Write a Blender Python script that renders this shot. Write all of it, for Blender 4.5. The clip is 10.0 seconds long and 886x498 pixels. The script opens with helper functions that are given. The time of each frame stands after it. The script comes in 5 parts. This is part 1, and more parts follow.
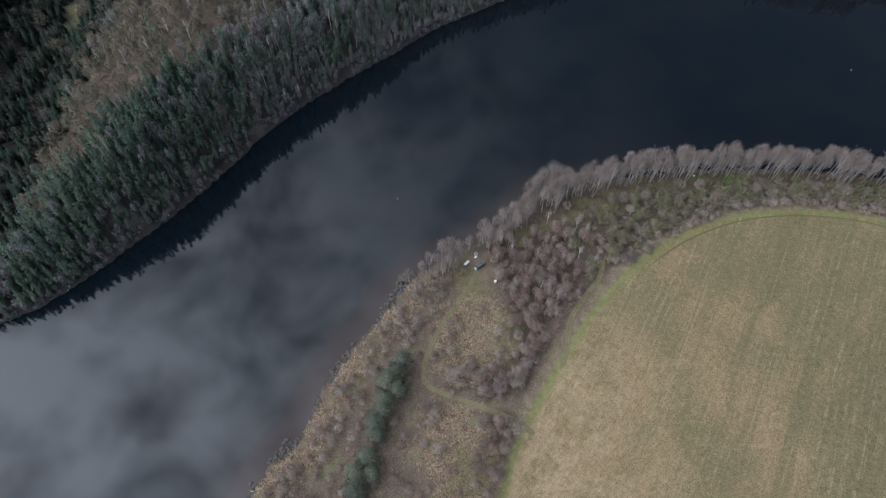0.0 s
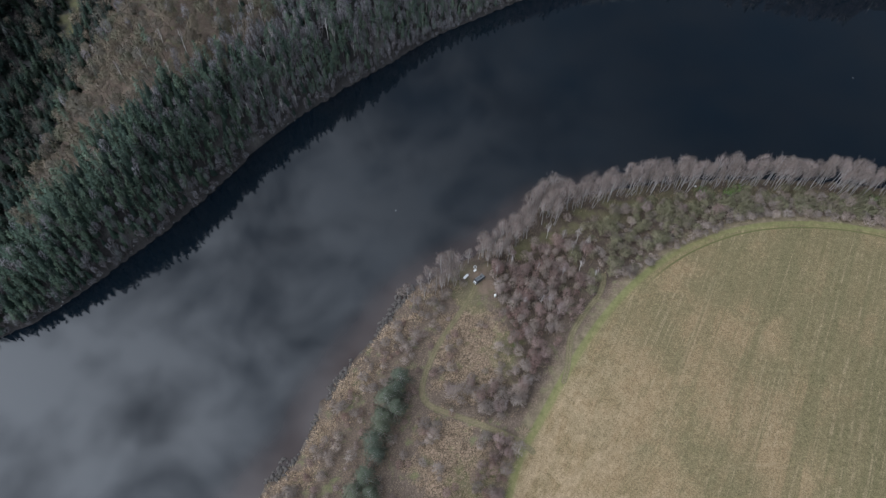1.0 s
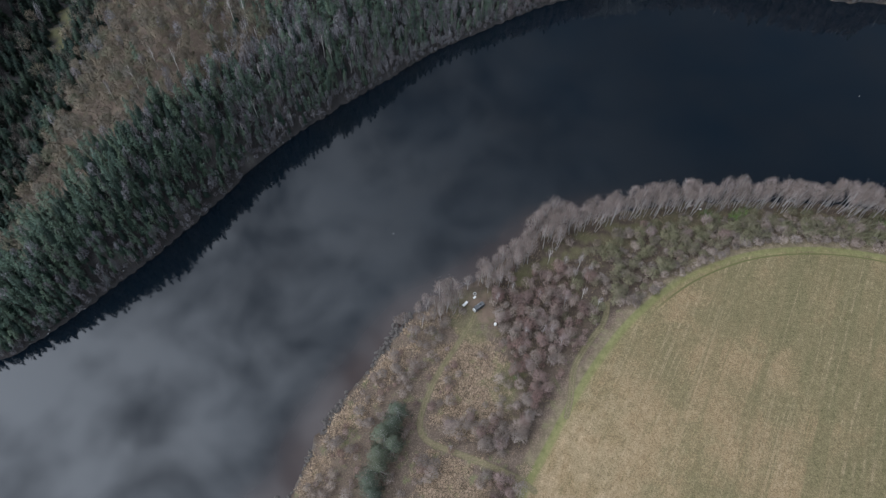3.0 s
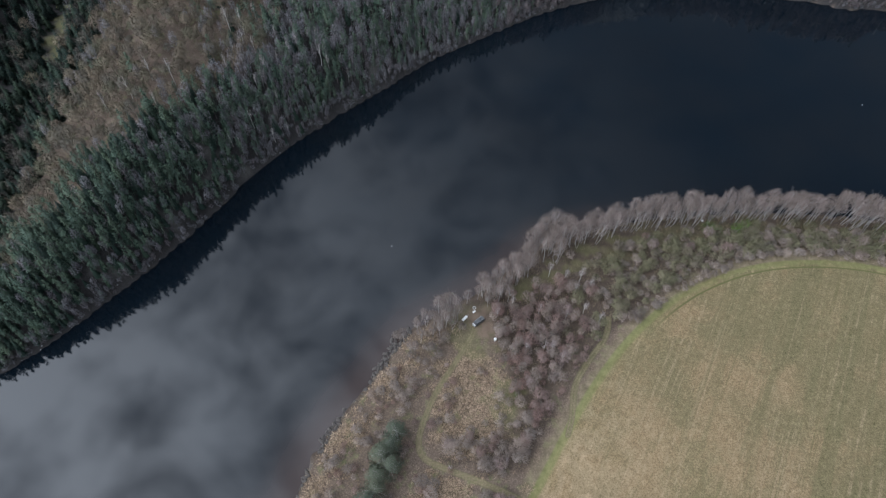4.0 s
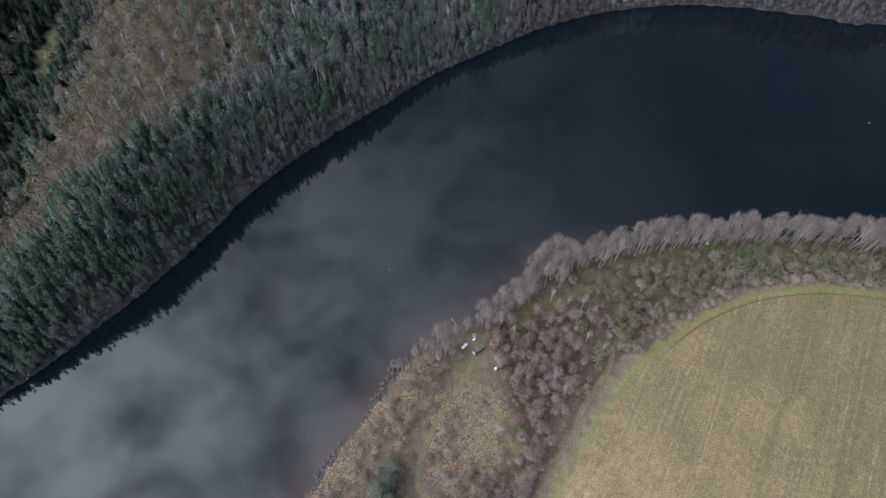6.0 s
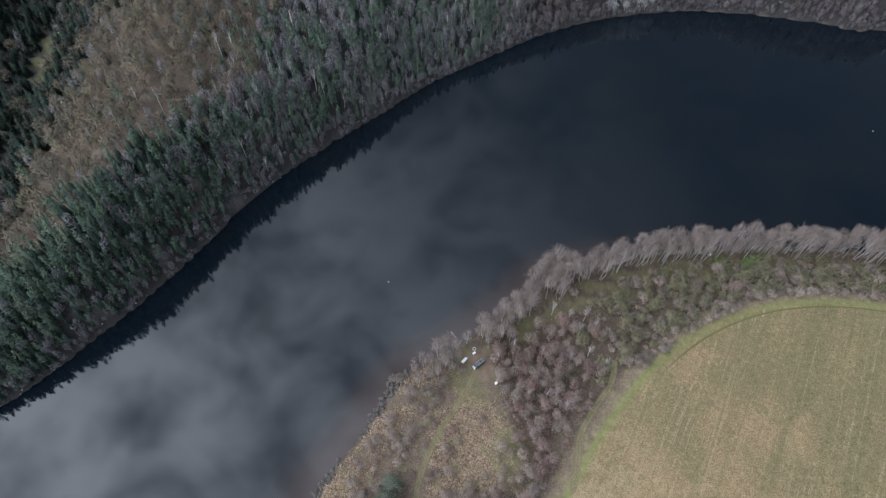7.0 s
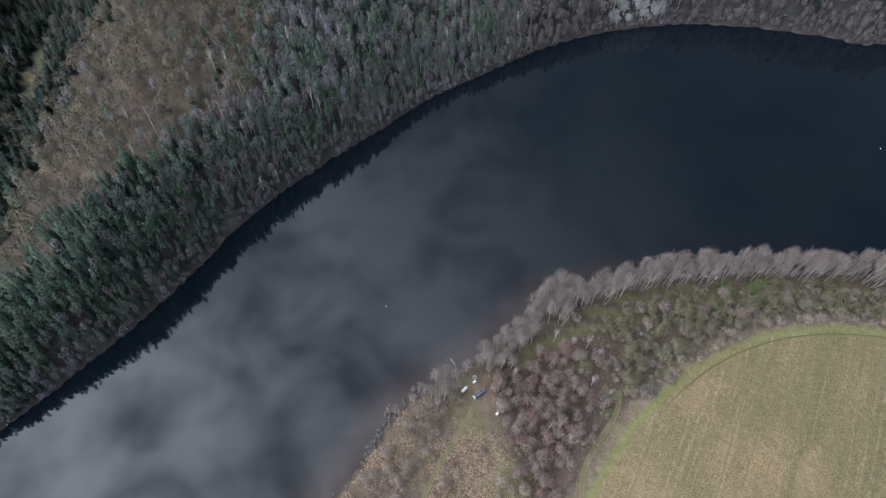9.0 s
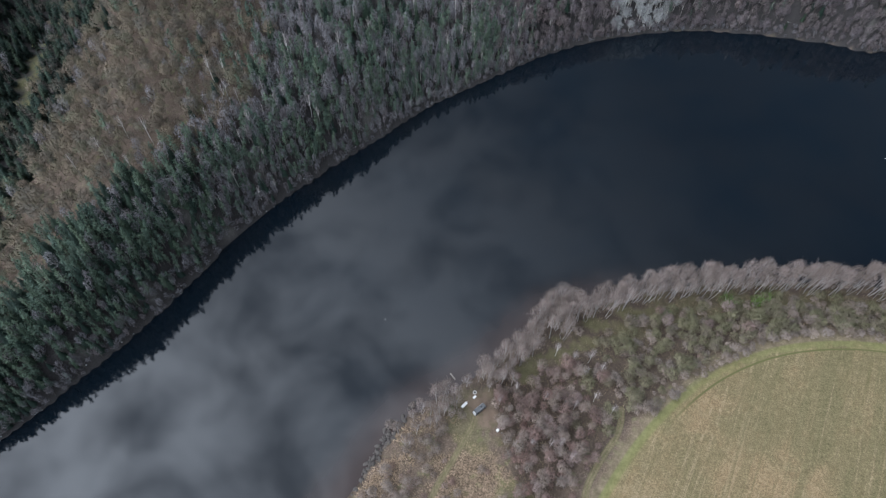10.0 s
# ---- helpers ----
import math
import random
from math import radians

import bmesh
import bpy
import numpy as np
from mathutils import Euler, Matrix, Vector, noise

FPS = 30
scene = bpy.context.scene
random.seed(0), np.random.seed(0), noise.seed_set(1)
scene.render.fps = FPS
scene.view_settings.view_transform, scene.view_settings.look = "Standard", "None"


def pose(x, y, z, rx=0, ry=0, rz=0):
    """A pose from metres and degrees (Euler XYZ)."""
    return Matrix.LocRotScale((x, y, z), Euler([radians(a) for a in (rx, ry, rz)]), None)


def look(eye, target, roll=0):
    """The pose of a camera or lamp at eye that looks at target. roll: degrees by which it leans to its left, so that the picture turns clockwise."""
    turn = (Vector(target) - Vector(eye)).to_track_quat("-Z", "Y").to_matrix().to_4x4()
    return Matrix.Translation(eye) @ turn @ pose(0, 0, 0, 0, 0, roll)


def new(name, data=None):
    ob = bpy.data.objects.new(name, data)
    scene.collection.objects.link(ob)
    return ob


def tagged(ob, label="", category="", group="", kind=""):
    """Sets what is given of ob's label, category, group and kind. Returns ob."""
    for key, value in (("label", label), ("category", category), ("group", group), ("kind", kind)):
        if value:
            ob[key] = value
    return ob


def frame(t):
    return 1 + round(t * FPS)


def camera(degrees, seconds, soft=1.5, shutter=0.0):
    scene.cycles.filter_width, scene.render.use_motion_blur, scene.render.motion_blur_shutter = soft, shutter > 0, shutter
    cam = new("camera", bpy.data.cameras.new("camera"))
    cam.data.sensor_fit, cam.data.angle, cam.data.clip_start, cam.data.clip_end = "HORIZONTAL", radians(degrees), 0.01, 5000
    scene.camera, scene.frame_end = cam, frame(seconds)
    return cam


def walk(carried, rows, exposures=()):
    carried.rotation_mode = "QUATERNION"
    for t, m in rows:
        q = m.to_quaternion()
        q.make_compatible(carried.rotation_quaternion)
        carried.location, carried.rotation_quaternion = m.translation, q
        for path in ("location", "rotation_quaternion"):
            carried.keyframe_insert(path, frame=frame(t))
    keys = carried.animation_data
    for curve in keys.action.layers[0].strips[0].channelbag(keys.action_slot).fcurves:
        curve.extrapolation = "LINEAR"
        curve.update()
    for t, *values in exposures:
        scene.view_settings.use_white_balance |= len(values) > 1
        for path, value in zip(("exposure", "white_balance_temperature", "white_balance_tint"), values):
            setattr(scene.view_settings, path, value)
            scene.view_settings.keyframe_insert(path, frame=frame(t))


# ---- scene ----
cam = camera(73.1, 10.0, soft=1.28)
PATH = [
    (0, (0.201, 0.855, 250.056), (0.2, 1.972, 248.397), -0.0),
    (0.5, (0.193, 4.352, 250.048), (0.194, 5.471, 248.39), -0.0),
    (1, (0.167, 7.85, 250.041), (0.17, 8.971, 248.385), 0.0),
    (1.5, (0.139, 11.342, 250.039), (0.142, 12.463, 248.382), 0.1),
    (2, (0.083, 14.88, 250.033), (0.089, 16.003, 248.378), 0.2),
    (2.5, (0.001, 18.464, 250.032), (0.009, 19.589, 248.378), 0.3),
    (3.8, (-0.243, 27.904, 250.004), (-0.231, 29.03, 248.352), 0.5),
    (4, (-0.274, 29.325, 250.003), (-0.26, 30.453, 248.351), 0.5),
    (4.5, (-0.326, 32.78, 250.003), (-0.312, 33.91, 248.353), 0.6),
    (5, (-0.361, 36.134, 250.015), (-0.345, 37.265, 248.365), 0.6),
    (5.5, (-0.395, 39.431, 250.015), (-0.378, 40.562, 248.366), 0.7),
    (7, (-0.45, 49.104, 250.018), (-0.43, 50.238, 248.371), 0.8),
    (7.5, (-0.495, 52.295, 250.011), (-0.474, 53.43, 248.364), 0.8),
    (8, (-0.553, 55.483, 250.009), (-0.531, 56.619, 248.364), 0.9),
    (8.5, (-0.607, 58.734, 250.007), (-0.585, 59.871, 248.362), 0.9),
    (9, (-0.632, 62.045, 250.004), (-0.608, 63.183, 248.359), 1.0),
    (9.5, (-0.625, 65.422, 249.989), (-0.602, 66.561, 248.345), 1.0),
    (10, (-0.605, 68.818, 249.971), (-0.581, 69.957, 248.327), 1.1),
]
walk(cam, [(t, look(eye, target, roll)) for t, eye, target, roll in PATH], [(0, -0.28), (5, -0.11), (10, 0.06)])

# ---- daylight ----
SUN_ELEVATION, SUN_AZIMUTH = 44.0, 244.0          # degrees; azimuth clockwise from +y
world = bpy.data.worlds.new("sky")
scene.world = world
world.use_nodes = True


def nodes_of(tree):
    tree.nodes.clear()

    def node(kind, **values):
        n = tree.nodes.new(kind)
        for key, value in values.items():
            if key == "blend":
                n.blend_type = value
            elif key == "op":
                n.operation = value
            elif key == "dtype":
                n.data_type = value
            elif key == "attr":
                n.attribute_name = value
            else:
                n.inputs[int(key[1:]) if key[0] == "i" and key[1:].isdigit() else key.replace("_", " ")].default_value = value
        return n

    def link(a, b, out=0, to=0):
        tree.links.new(a.outputs[out], b.inputs[to])
        return b
    return node, link


def build_sky():
    node, link = nodes_of(world.node_tree)
    sky = node("ShaderNodeTexSky")
    sky.sky_type, sky.sun_disc = "NISHITA", False
    sky.sun_elevation, sky.sun_rotation = radians(SUN_ELEVATION), radians(SUN_AZIMUTH)
    sky.dust_density, sky.air_density = 2.0, 1.0
    where = node("ShaderNodeTexCoord")
    # cloud deck: the direction is laid onto a flat layer overhead
    split = link(where, node("ShaderNodeSeparateXYZ"))
    height = link(split, node("ShaderNodeMath", op="MAXIMUM", i1=0.12), 2)
    deck = node("ShaderNodeVectorMath", op="DIVIDE")
    link(where, deck)
    link(height, deck, 0, 1)
    shift = link(deck, node("ShaderNodeMapping"))
    shift.inputs["Location"].default_value = CLOUD_SHIFT
    big = link(shift, node("ShaderNodeTexNoise", Scale=6.5, Detail=9.0, Roughness=0.6, Distortion=0.35))
    # single heaps of cloud and the gaps between them, with torn outlines
    torn = link(shift, node("ShaderNodeTexNoise", Scale=9.0, Detail=5.0, Roughness=0.6))
    sway = link(torn, node("ShaderNodeVectorMath", op="MULTIPLY_ADD"), 1)
    sway.inputs[1].default_value, sway.inputs[2].default_value = (0.16, 0.16, 0), (-0.08, -0.08, 0)
    ragged = link(deck, node("ShaderNodeVectorMath", op="ADD"))
    link(sway, ragged, 0, 1)
    total = link(big, node("ShaderNodeMath", op="MULTIPLY_ADD", i1=1.0, i2=-0.01))
    for cx, cy, reach, amount in CLOUD_HEAPS:
        far_off = link(ragged, node("ShaderNodeVectorMath", op="DISTANCE"))
        far_off.inputs[1].default_value = (cx, cy, 1.0)
        heap = link(far_off, node("ShaderNodeMapRange", i1=0.0, i2=reach, i3=amount, i4=0.0), 1)
        heap.interpolation_type = "SMOOTHSTEP"
        add = link(total, node("ShaderNodeMath", op="ADD"))
        link(heap, add, 0, 1)
        total = add
    cover = link(total, node("ShaderNodeMapRange", i1=0.37, i2=0.64, i3=0.26, i4=1.0), 0)
    # the cloud is brighter round the veiled sun
    a, e = radians(SUN_AZIMUTH), radians(SUN_ELEVATION)
    toward = node("ShaderNodeVectorMath", op="DOT_PRODUCT")
    toward.inputs[1].default_value = (math.sin(a) * math.cos(e), math.cos(a) * math.cos(e), math.sin(e))
    link(where, toward)
    glow = link(toward, node("ShaderNodeMapRange", i1=-0.1, i2=1.0), 1)
    rise = link(glow, node("ShaderNodeMath", op="POWER", i1=2.1))
    cloud = node("ShaderNodeMix", dtype="RGBA")
    cloud.inputs[6].default_value = CLOUD_DIM
    cloud.inputs[7].default_value = CLOUD_BRIGHT
    link(rise, cloud)
    gap = node("ShaderNodeMix", dtype="RGBA", blend="MULTIPLY", i0=1.0)
    gap.inputs[7].default_value = (0.12, 0.113, 0.102, 1)
    link(sky, gap, 0, 6)
    mix = node("ShaderNodeMix", dtype="RGBA")
    link(cover, mix)
    link(gap, mix, 2, 6)
    link(cloud, mix, 2, 7)
    back = link(mix, node("ShaderNodeBackground", Strength=SKY_STRENGTH), 2)
    link(back, node("ShaderNodeOutputWorld"))


SKY_STRENGTH, CLOUD_DIM, CLOUD_BRIGHT, CLOUD_SHIFT = 0.71, (0.19, 0.245, 0.33, 1), (9.4, 10.4, 12.0, 1), (1.3, 4.2, 0.0)
CLOUD_HEAPS = [(-0.47, 0.46, 0.17, 0.13), (-0.36, 0.54, 0.15, 0.10), (-0.71, 0.40, 0.22, 0.12), (-0.41, 0.32, 0.12, 0.11), (-0.57, 0.25, 0.14, 0.10), (-0.15, 0.68, 0.16, 0.07),
               (0.02, 0.52, 0.14, 0.15), (0.07, 0.92, 0.2, 0.06), (-0.535, 0.325, 0.09, -0.13), (-0.27, 0.28, 0.16, -0.06), (-0.20, 0.43, 0.14, -0.07), (-0.03, 0.42, 0.08, -0.08), (-0.02, 0.72, 0.55, 0.10), (0.4, 0.8, 0.45, 0.06)]
build_sky()

sun_data = bpy.data.lights.new("sun", "SUN")
sun_data.energy, sun_data.angle, sun_data.color = 0.55, radians(30), (1.0, 0.86, 0.70)
sun = new("sun", sun_data)
sun.matrix_world = look((math.sin(radians(SUN_AZIMUTH)) * 300, math.cos(radians(SUN_AZIMUTH)) * 300, 300 * math.tan(radians(SUN_ELEVATION))), (0, 0, 0))


# ---- materials ----
def material(name):
    m = bpy.data.materials.new(name)
    m.use_nodes = True
    node, link = nodes_of(m.node_tree)
    bsdf = node("ShaderNodeBsdfPrincipled")
    link(bsdf, node("ShaderNodeOutputMaterial"))
    return m, node, link, bsdf


def ramp(node, stops):
    r = node("ShaderNodeValToRGB")
    el = r.color_ramp.elements
    while len(el) < len(stops):
        el.new(0.5)
    for e, (at, colour) in zip(el, stops):
        e.position, e.color = at, (*colour, 1)
    return r


def plain(name, colour, rough=0.6, metal=0.0, spread=0.25, scale=2.0):
    """A painted or raw surface with blotches at two scales."""
    m, node, link, bsdf = material(name)
    where = node("ShaderNodeTexCoord")
    n = link(where, node("ShaderNodeTexNoise", Scale=scale, Detail=8.0, Roughness=0.65), 3)
    r = link(n, ramp(node, [(0.3, [c * (1 - spread) for c in colour]), (0.7, [min(1, c * (1 + spread)) for c in colour])]))
    link(r, bsdf)
    bsdf.inputs["Roughness"].default_value, bsdf.inputs["Metallic"].default_value = rough, metal
    return m


def plant(name, stops, rough=0.8, through_light=0.0):
    """Bark, twigs or leaves: the colour varies from plant to plant and a little from twig to twig."""
    m, node, link, bsdf = material(name)
    tint = node("ShaderNodeAttribute", attr="tint")
    one = node("ShaderNodeObjectInfo")
    piece = node("ShaderNodeNewGeometry")
    add = node("ShaderNodeMath", op="ADD")
    link(tint, add, 2)
    link(one, add, 5, 1)
    wrap = link(add, node("ShaderNodeMath", op="FRACT"))
    r = link(wrap, ramp(node, stops))
    vary = link(piece, node("ShaderNodeMapRange", i3=0.93, i4=1.07), 8)
    mul = node("ShaderNodeMix", dtype="RGBA", blend="MULTIPLY", i0=1.0)
    link(r, mul, 0, 6)
    link(vary, mul, 0, 7)
    link(mul, bsdf, 2)
    bsdf.inputs["Roughness"].default_value = rough
    bsdf.inputs["Specular IOR Level"].default_value = 0.2
    return m


M_BARK = plant("grey_bark", [(0, (0.285, 0.269, 0.259)), (0.5, (0.392, 0.371, 0.362)), (1, (0.203, 0.188, 0.178))])
M_BIRCH = plant("birch_bark", [(0, (0.425, 0.408, 0.383)), (0.5, (0.527, 0.51, 0.484)), (1, (0.357, 0.34, 0.323))])
M_TWIG = plant("grey_twigs", [(0, (0.203, 0.163, 0.144)), (0.4, (0.282, 0.227, 0.206)), (0.75, (0.175, 0.139, 0.12)), (1, (0.237, 0.191, 0.169))])
M_BARK_DARK = plant("dark_bark", [(0, (0.085, 0.075, 0.068)), (0.5, (0.125, 0.112, 0.10)), (1, (0.075, 0.066, 0.06))])
M_TWIG_BUSH = plant("pale_grey_twigs", [(0, (0.231, 0.182, 0.155)), (0.3, (0.326, 0.265, 0.227)), (0.6, (0.168, 0.141, 0.126)), (0.8, (0.264, 0.224, 0.199)), (1, (0.211, 0.167, 0.141))])
M_TWIG_BIRCH = plant("birch_twigs", [(0, (0.275, 0.231, 0.225)), (0.5, (0.35, 0.3, 0.294)), (1, (0.3, 0.25, 0.244))])
M_TWIG_RED = plant("purple_brown_twigs", [(0, (0.173, 0.104, 0.0924)), (0.2, (0.259, 0.177, 0.159)), (0.4, (0.14, 0.0988, 0.0891)), (0.6, (0.307, 0.241, 0.224)), (0.8, (0.215, 0.139, 0.121)), (1, (0.269, 0.198, 0.18))])
M_TWIG_OLIVE = plant("olive_twigs", [(0, (0.137, 0.132, 0.0773)), (0.5, (0.191, 0.179, 0.112)), (0.75, (0.163, 0.14, 0.101)), (1, (0.158, 0.152, 0.0962))])
M_TWIG_PALE = plant("pale_lichen_twigs", [(0, (0.257, 0.27, 0.276)), (0.5, (0.355, 0.367, 0.367)), (1, (0.22, 0.227, 0.227))])
M_BROWN = plant("brown_oak_crown", [(0, (0.0841, 0.0772, 0.0632)), (0.2, (0.163, 0.13, 0.0951)), (0.4, (0.102, 0.106, 0.0717)), (0.6, (0.185, 0.151, 0.112)), (0.8, (0.118, 0.114, 0.0963)), (1, (0.147, 0.117, 0.0899))])
M_SPRUCE = plant("spruce_needles", [(0, (0.0115, 0.0231, 0.0187)), (0.5, (0.0168, 0.0322, 0.0236)), (0.85, (0.0261, 0.0427, 0.0265)), (1, (0.0136, 0.0271, 0.0236))])
M_PINE = plant("pine_needles", [(0, (0.0615, 0.079, 0.0605)), (0.5, (0.0831, 0.1, 0.0704)), (1, (0.112, 0.12, 0.0802))])
M_SLOPE = plant("grey_green_needles", [(0, (0.0633, 0.0996, 0.0776)), (0.4, (0.0819, 0.123, 0.0895)), (0.7, (0.101, 0.142, 0.0976)), (1, (0.0708, 0.109, 0.088))])
# the bluish haze over the far bank is mixed into these twig colours
M_TWIG_SLOPE = plant("slope_twigs", [(0, (0.135, 0.136, 0.153)), (0.3, (0.194, 0.189, 0.202)), (0.5, (0.123, 0.121, 0.133)), (0.7, (0.176, 0.155, 0.165)), (0.85, (0.235, 0.23, 0.245)), (1, (0.153, 0.148, 0.165))])
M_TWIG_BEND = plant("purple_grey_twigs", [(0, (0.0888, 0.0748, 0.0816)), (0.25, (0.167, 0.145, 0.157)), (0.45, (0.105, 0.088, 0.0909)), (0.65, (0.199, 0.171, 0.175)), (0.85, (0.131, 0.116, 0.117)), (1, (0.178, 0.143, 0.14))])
M_GREEN = plant("green_leaves", [(0, (0.07, 0.12, 0.03)), (0.5, (0.10, 0.15, 0.045)), (1, (0.08, 0.11, 0.045))])
M_REED = plant("dry_reed", [(0, (0.366, 0.27, 0.187)), (0.4, (0.424, 0.316, 0.228)), (0.8, (0.337, 0.257, 0.18)), (1, (0.44, 0.329, 0.24))])
M_FERN = plant("rusty_grass", [(0, (0.388, 0.276, 0.177)), (0.5, (0.422, 0.323, 0.231)), (1, (0.355, 0.251, 0.168))])
M_STRAW = plant("dead_grass", [(0, (0.272, 0.216, 0.144)), (0.4, (0.336, 0.272, 0.184)), (0.7, (0.224, 0.184, 0.128)), (1, (0.288, 0.2, 0.12))])
M_ROCK = plain("shore_rock", (0.055, 0.048, 0.043), 0.85, spread=0.5, scale=1.2)
M_PALE_ROCK = plain("pale_rock", (0.30, 0.31, 0.31), 0.85, spread=0.45, scale=0.8)
M_WHITE = plain("white_paint", (0.66, 0.66, 0.65), 0.45, spread=0.06)
M_GREY_CAR = plain("dark_grey_car_paint", (0.055, 0.06, 0.066), 0.4, spread=0.1)
M_GLASS = plain("dark_window_glass", (0.02, 0.024, 0.028), 0.06, spread=0.05)
M_ROOF = plain("grey_roof_paint", (0.075, 0.078, 0.083), 0.6, spread=0.15)
M_MOSS = plain("mossy_roof", (0.125, 0.125, 0.055), 0.95, spread=0.4, scale=0.8)
M_RUBBER = plain("black_rubber", (0.022, 0.022, 0.022), 0.8)
M_STEEL = plain("galvanised_steel", (0.45, 0.46, 0.47), 0.4, 0.9)
M_CONCRETE = plain("pale_concrete", (0.42, 0.40, 0.37), 0.85, spread=0.15)
M_WOOD = plain("weathered_wood", (0.19, 0.17, 0.15), 0.8, spread=0.3)
M_LAMP = plain("lamp_glass", (0.75, 0.74, 0.70), 0.15, spread=0.03)


def ground_material():
    m, node, link, bsdf = material("ground")
    at = node("ShaderNodeNewGeometry")

    def noise_of(scale, detail=6.0, rough=0.6, stretch=None, dist=0.0):
        n = node("ShaderNodeTexNoise", Scale=scale, Detail=detail, Roughness=rough, Distortion=dist)
        if stretch:
            mp = link(at, node("ShaderNodeMapping"))
            mp.vector_type = "TEXTURE"
            mp.inputs["Rotation"].default_value = (0, 0, stretch[0])
            mp.inputs["Scale"].default_value = (1 / stretch[1], 1 / stretch[2], 1)
            link(mp, n)
        else:
            link(at, n)
        return n

    def blend(a, b, factor, mode="MIX"):
        x = node("ShaderNodeMix", dtype="RGBA", blend=mode)
        link(factor, x)
        link(a, x, 2 if a.bl_idname == "ShaderNodeMix" else 0, 6)
        link(b, x, 2 if b.bl_idname == "ShaderNodeMix" else 0, 7)
        return x

    def colour(c):
        x = node("ShaderNodeRGB")
        x.outputs[0].default_value = (*c, 1)
        return x

    def band(src, lo, hi, out=0, a=0.0, b=1.0):
        x = link(src, node("ShaderNodeMapRange", i1=lo, i2=hi, i3=a, i4=b), out)
        x.interpolation_type = "SMOOTHSTEP"
        return x

    def times(a, b, op="MULTIPLY"):
        x = link(a, node("ShaderNodeMath", op=op))
        link(b, x, 0, 1)
        return x

    def attr(name):
        return node("ShaderNodeAttribute", attr=name)
    # litter under the trees
    fine, mid = noise_of(1.6, 8), noise_of(0.22, 6)
    litter = link(fine, ramp(node, [(0.25, (0.05, 0.038, 0.031)), (0.5, (0.105, 0.079, 0.062)), (0.75, (0.20, 0.155, 0.122))]))
    moss = link(fine, ramp(node, [(0.3, (0.075, 0.08, 0.04)), (0.7, (0.16, 0.155, 0.085))]))
    land = blend(litter, moss, band(mid, 0.52, 0.70))
    # far wood floor: shade between the trees is put into this dark colour
    shaded_duff = link(fine, ramp(node, [(0.25, (0.018, 0.017, 0.017)), (0.55, (0.034, 0.032, 0.032)), (0.8, (0.06, 0.056, 0.056))]))
    land = blend(land, shaded_duff, attr("far"))
    # wet shore earth, and shade under near thickets put into the same dark brown
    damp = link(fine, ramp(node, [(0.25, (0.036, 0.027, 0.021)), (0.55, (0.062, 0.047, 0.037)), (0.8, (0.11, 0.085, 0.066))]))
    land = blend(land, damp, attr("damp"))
    # dry reed meadow, broken by dark gaps
    bent = noise_of(0.35, 3, 0.5)
    warp = link(bent, node("ShaderNodeVectorMath", op="MULTIPLY_ADD"), 1)
    warp.inputs[1].default_value = (3.0, 3.0, 0)
    link(at, warp, 0, 2)
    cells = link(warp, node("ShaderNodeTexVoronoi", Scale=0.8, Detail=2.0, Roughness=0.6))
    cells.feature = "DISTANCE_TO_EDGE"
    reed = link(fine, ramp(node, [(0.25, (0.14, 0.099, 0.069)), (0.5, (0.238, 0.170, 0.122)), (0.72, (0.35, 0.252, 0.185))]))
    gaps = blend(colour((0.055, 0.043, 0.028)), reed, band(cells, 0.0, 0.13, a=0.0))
    mossy = link(fine, ramp(node, [(0.3, (0.10, 0.105, 0.045)), (0.7, (0.20, 0.195, 0.095))]))
    reed_green = blend(gaps, mossy, band(mid, 0.54, 0.70, b=0.6))
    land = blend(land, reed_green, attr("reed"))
    # grass
    grass = link(fine, ramp(node, [(0.25, (0.075, 0.075, 0.035)), (0.6, (0.122, 0.116, 0.058)), (0.85, (0.18, 0.16, 0.09))]))
    land = blend(land, grass, attr("green"))
    # mown hay field: straw and olive regrowth in patches, faint mower swaths, fine stubble
    place = link(at, node("ShaderNodeSeparateXYZ"))
    broad, patch, blot = noise_of(0.022, 3, 0.5, dist=0.4), noise_of(0.09, 8, 0.66, dist=0.5), noise_of(0.42, 8, 0.72)
    swath = noise_of(1.0, 3, 0.55, (FIELD_TURN, 0.20, 0.003))
    rows = noise_of(1.0, 4, 0.7, (FIELD_TURN, 0.8, 0.010))
    hay = link(blot, ramp(node, [(0.3, (0.160, 0.114, 0.064)), (0.5, (0.191, 0.140, 0.081)), (0.7, (0.234, 0.173, 0.104))]))
    olive = link(blot, ramp(node, [(0.3, (0.088, 0.079, 0.041)), (0.5, (0.116, 0.101, 0.054)), (0.72, (0.150, 0.126, 0.071))]))
    east = link(place, node("ShaderNodeMapRange", i1=40, i2=190, i3=-0.17, i4=0.26), 0)
    mixed = times(times(broad, link(patch, node("ShaderNodeMath", op="MULTIPLY", i1=0.8)), "ADD"), east, "ADD")
    field = blend(hay, olive, band(mixed, 0.76, 1.10, b=0.8))
    field = blend(field, olive, times(band(swath, 0.47, 0.60, b=0.75), band(place, 60, 180, a=0.4, b=1.0)))
    straw = link(blot, ramp(node, [(0.3, (0.20, 0.152, 0.094)), (0.7, (0.31, 0.236, 0.152))]))
    field = blend(field, straw, times(band(rows, 0.50, 0.66, b=0.42), band(patch, 0.42, 0.56)))
    field = blend(field, colour((0.085, 0.078, 0.036)), times(band(rows, 0.45, 0.32, b=0.5), band(patch, 0.58, 0.42)))
    field = blend(field, straw, times(band(place, 100, 30, b=0.6), band(patch, 0.40, 0.56)))
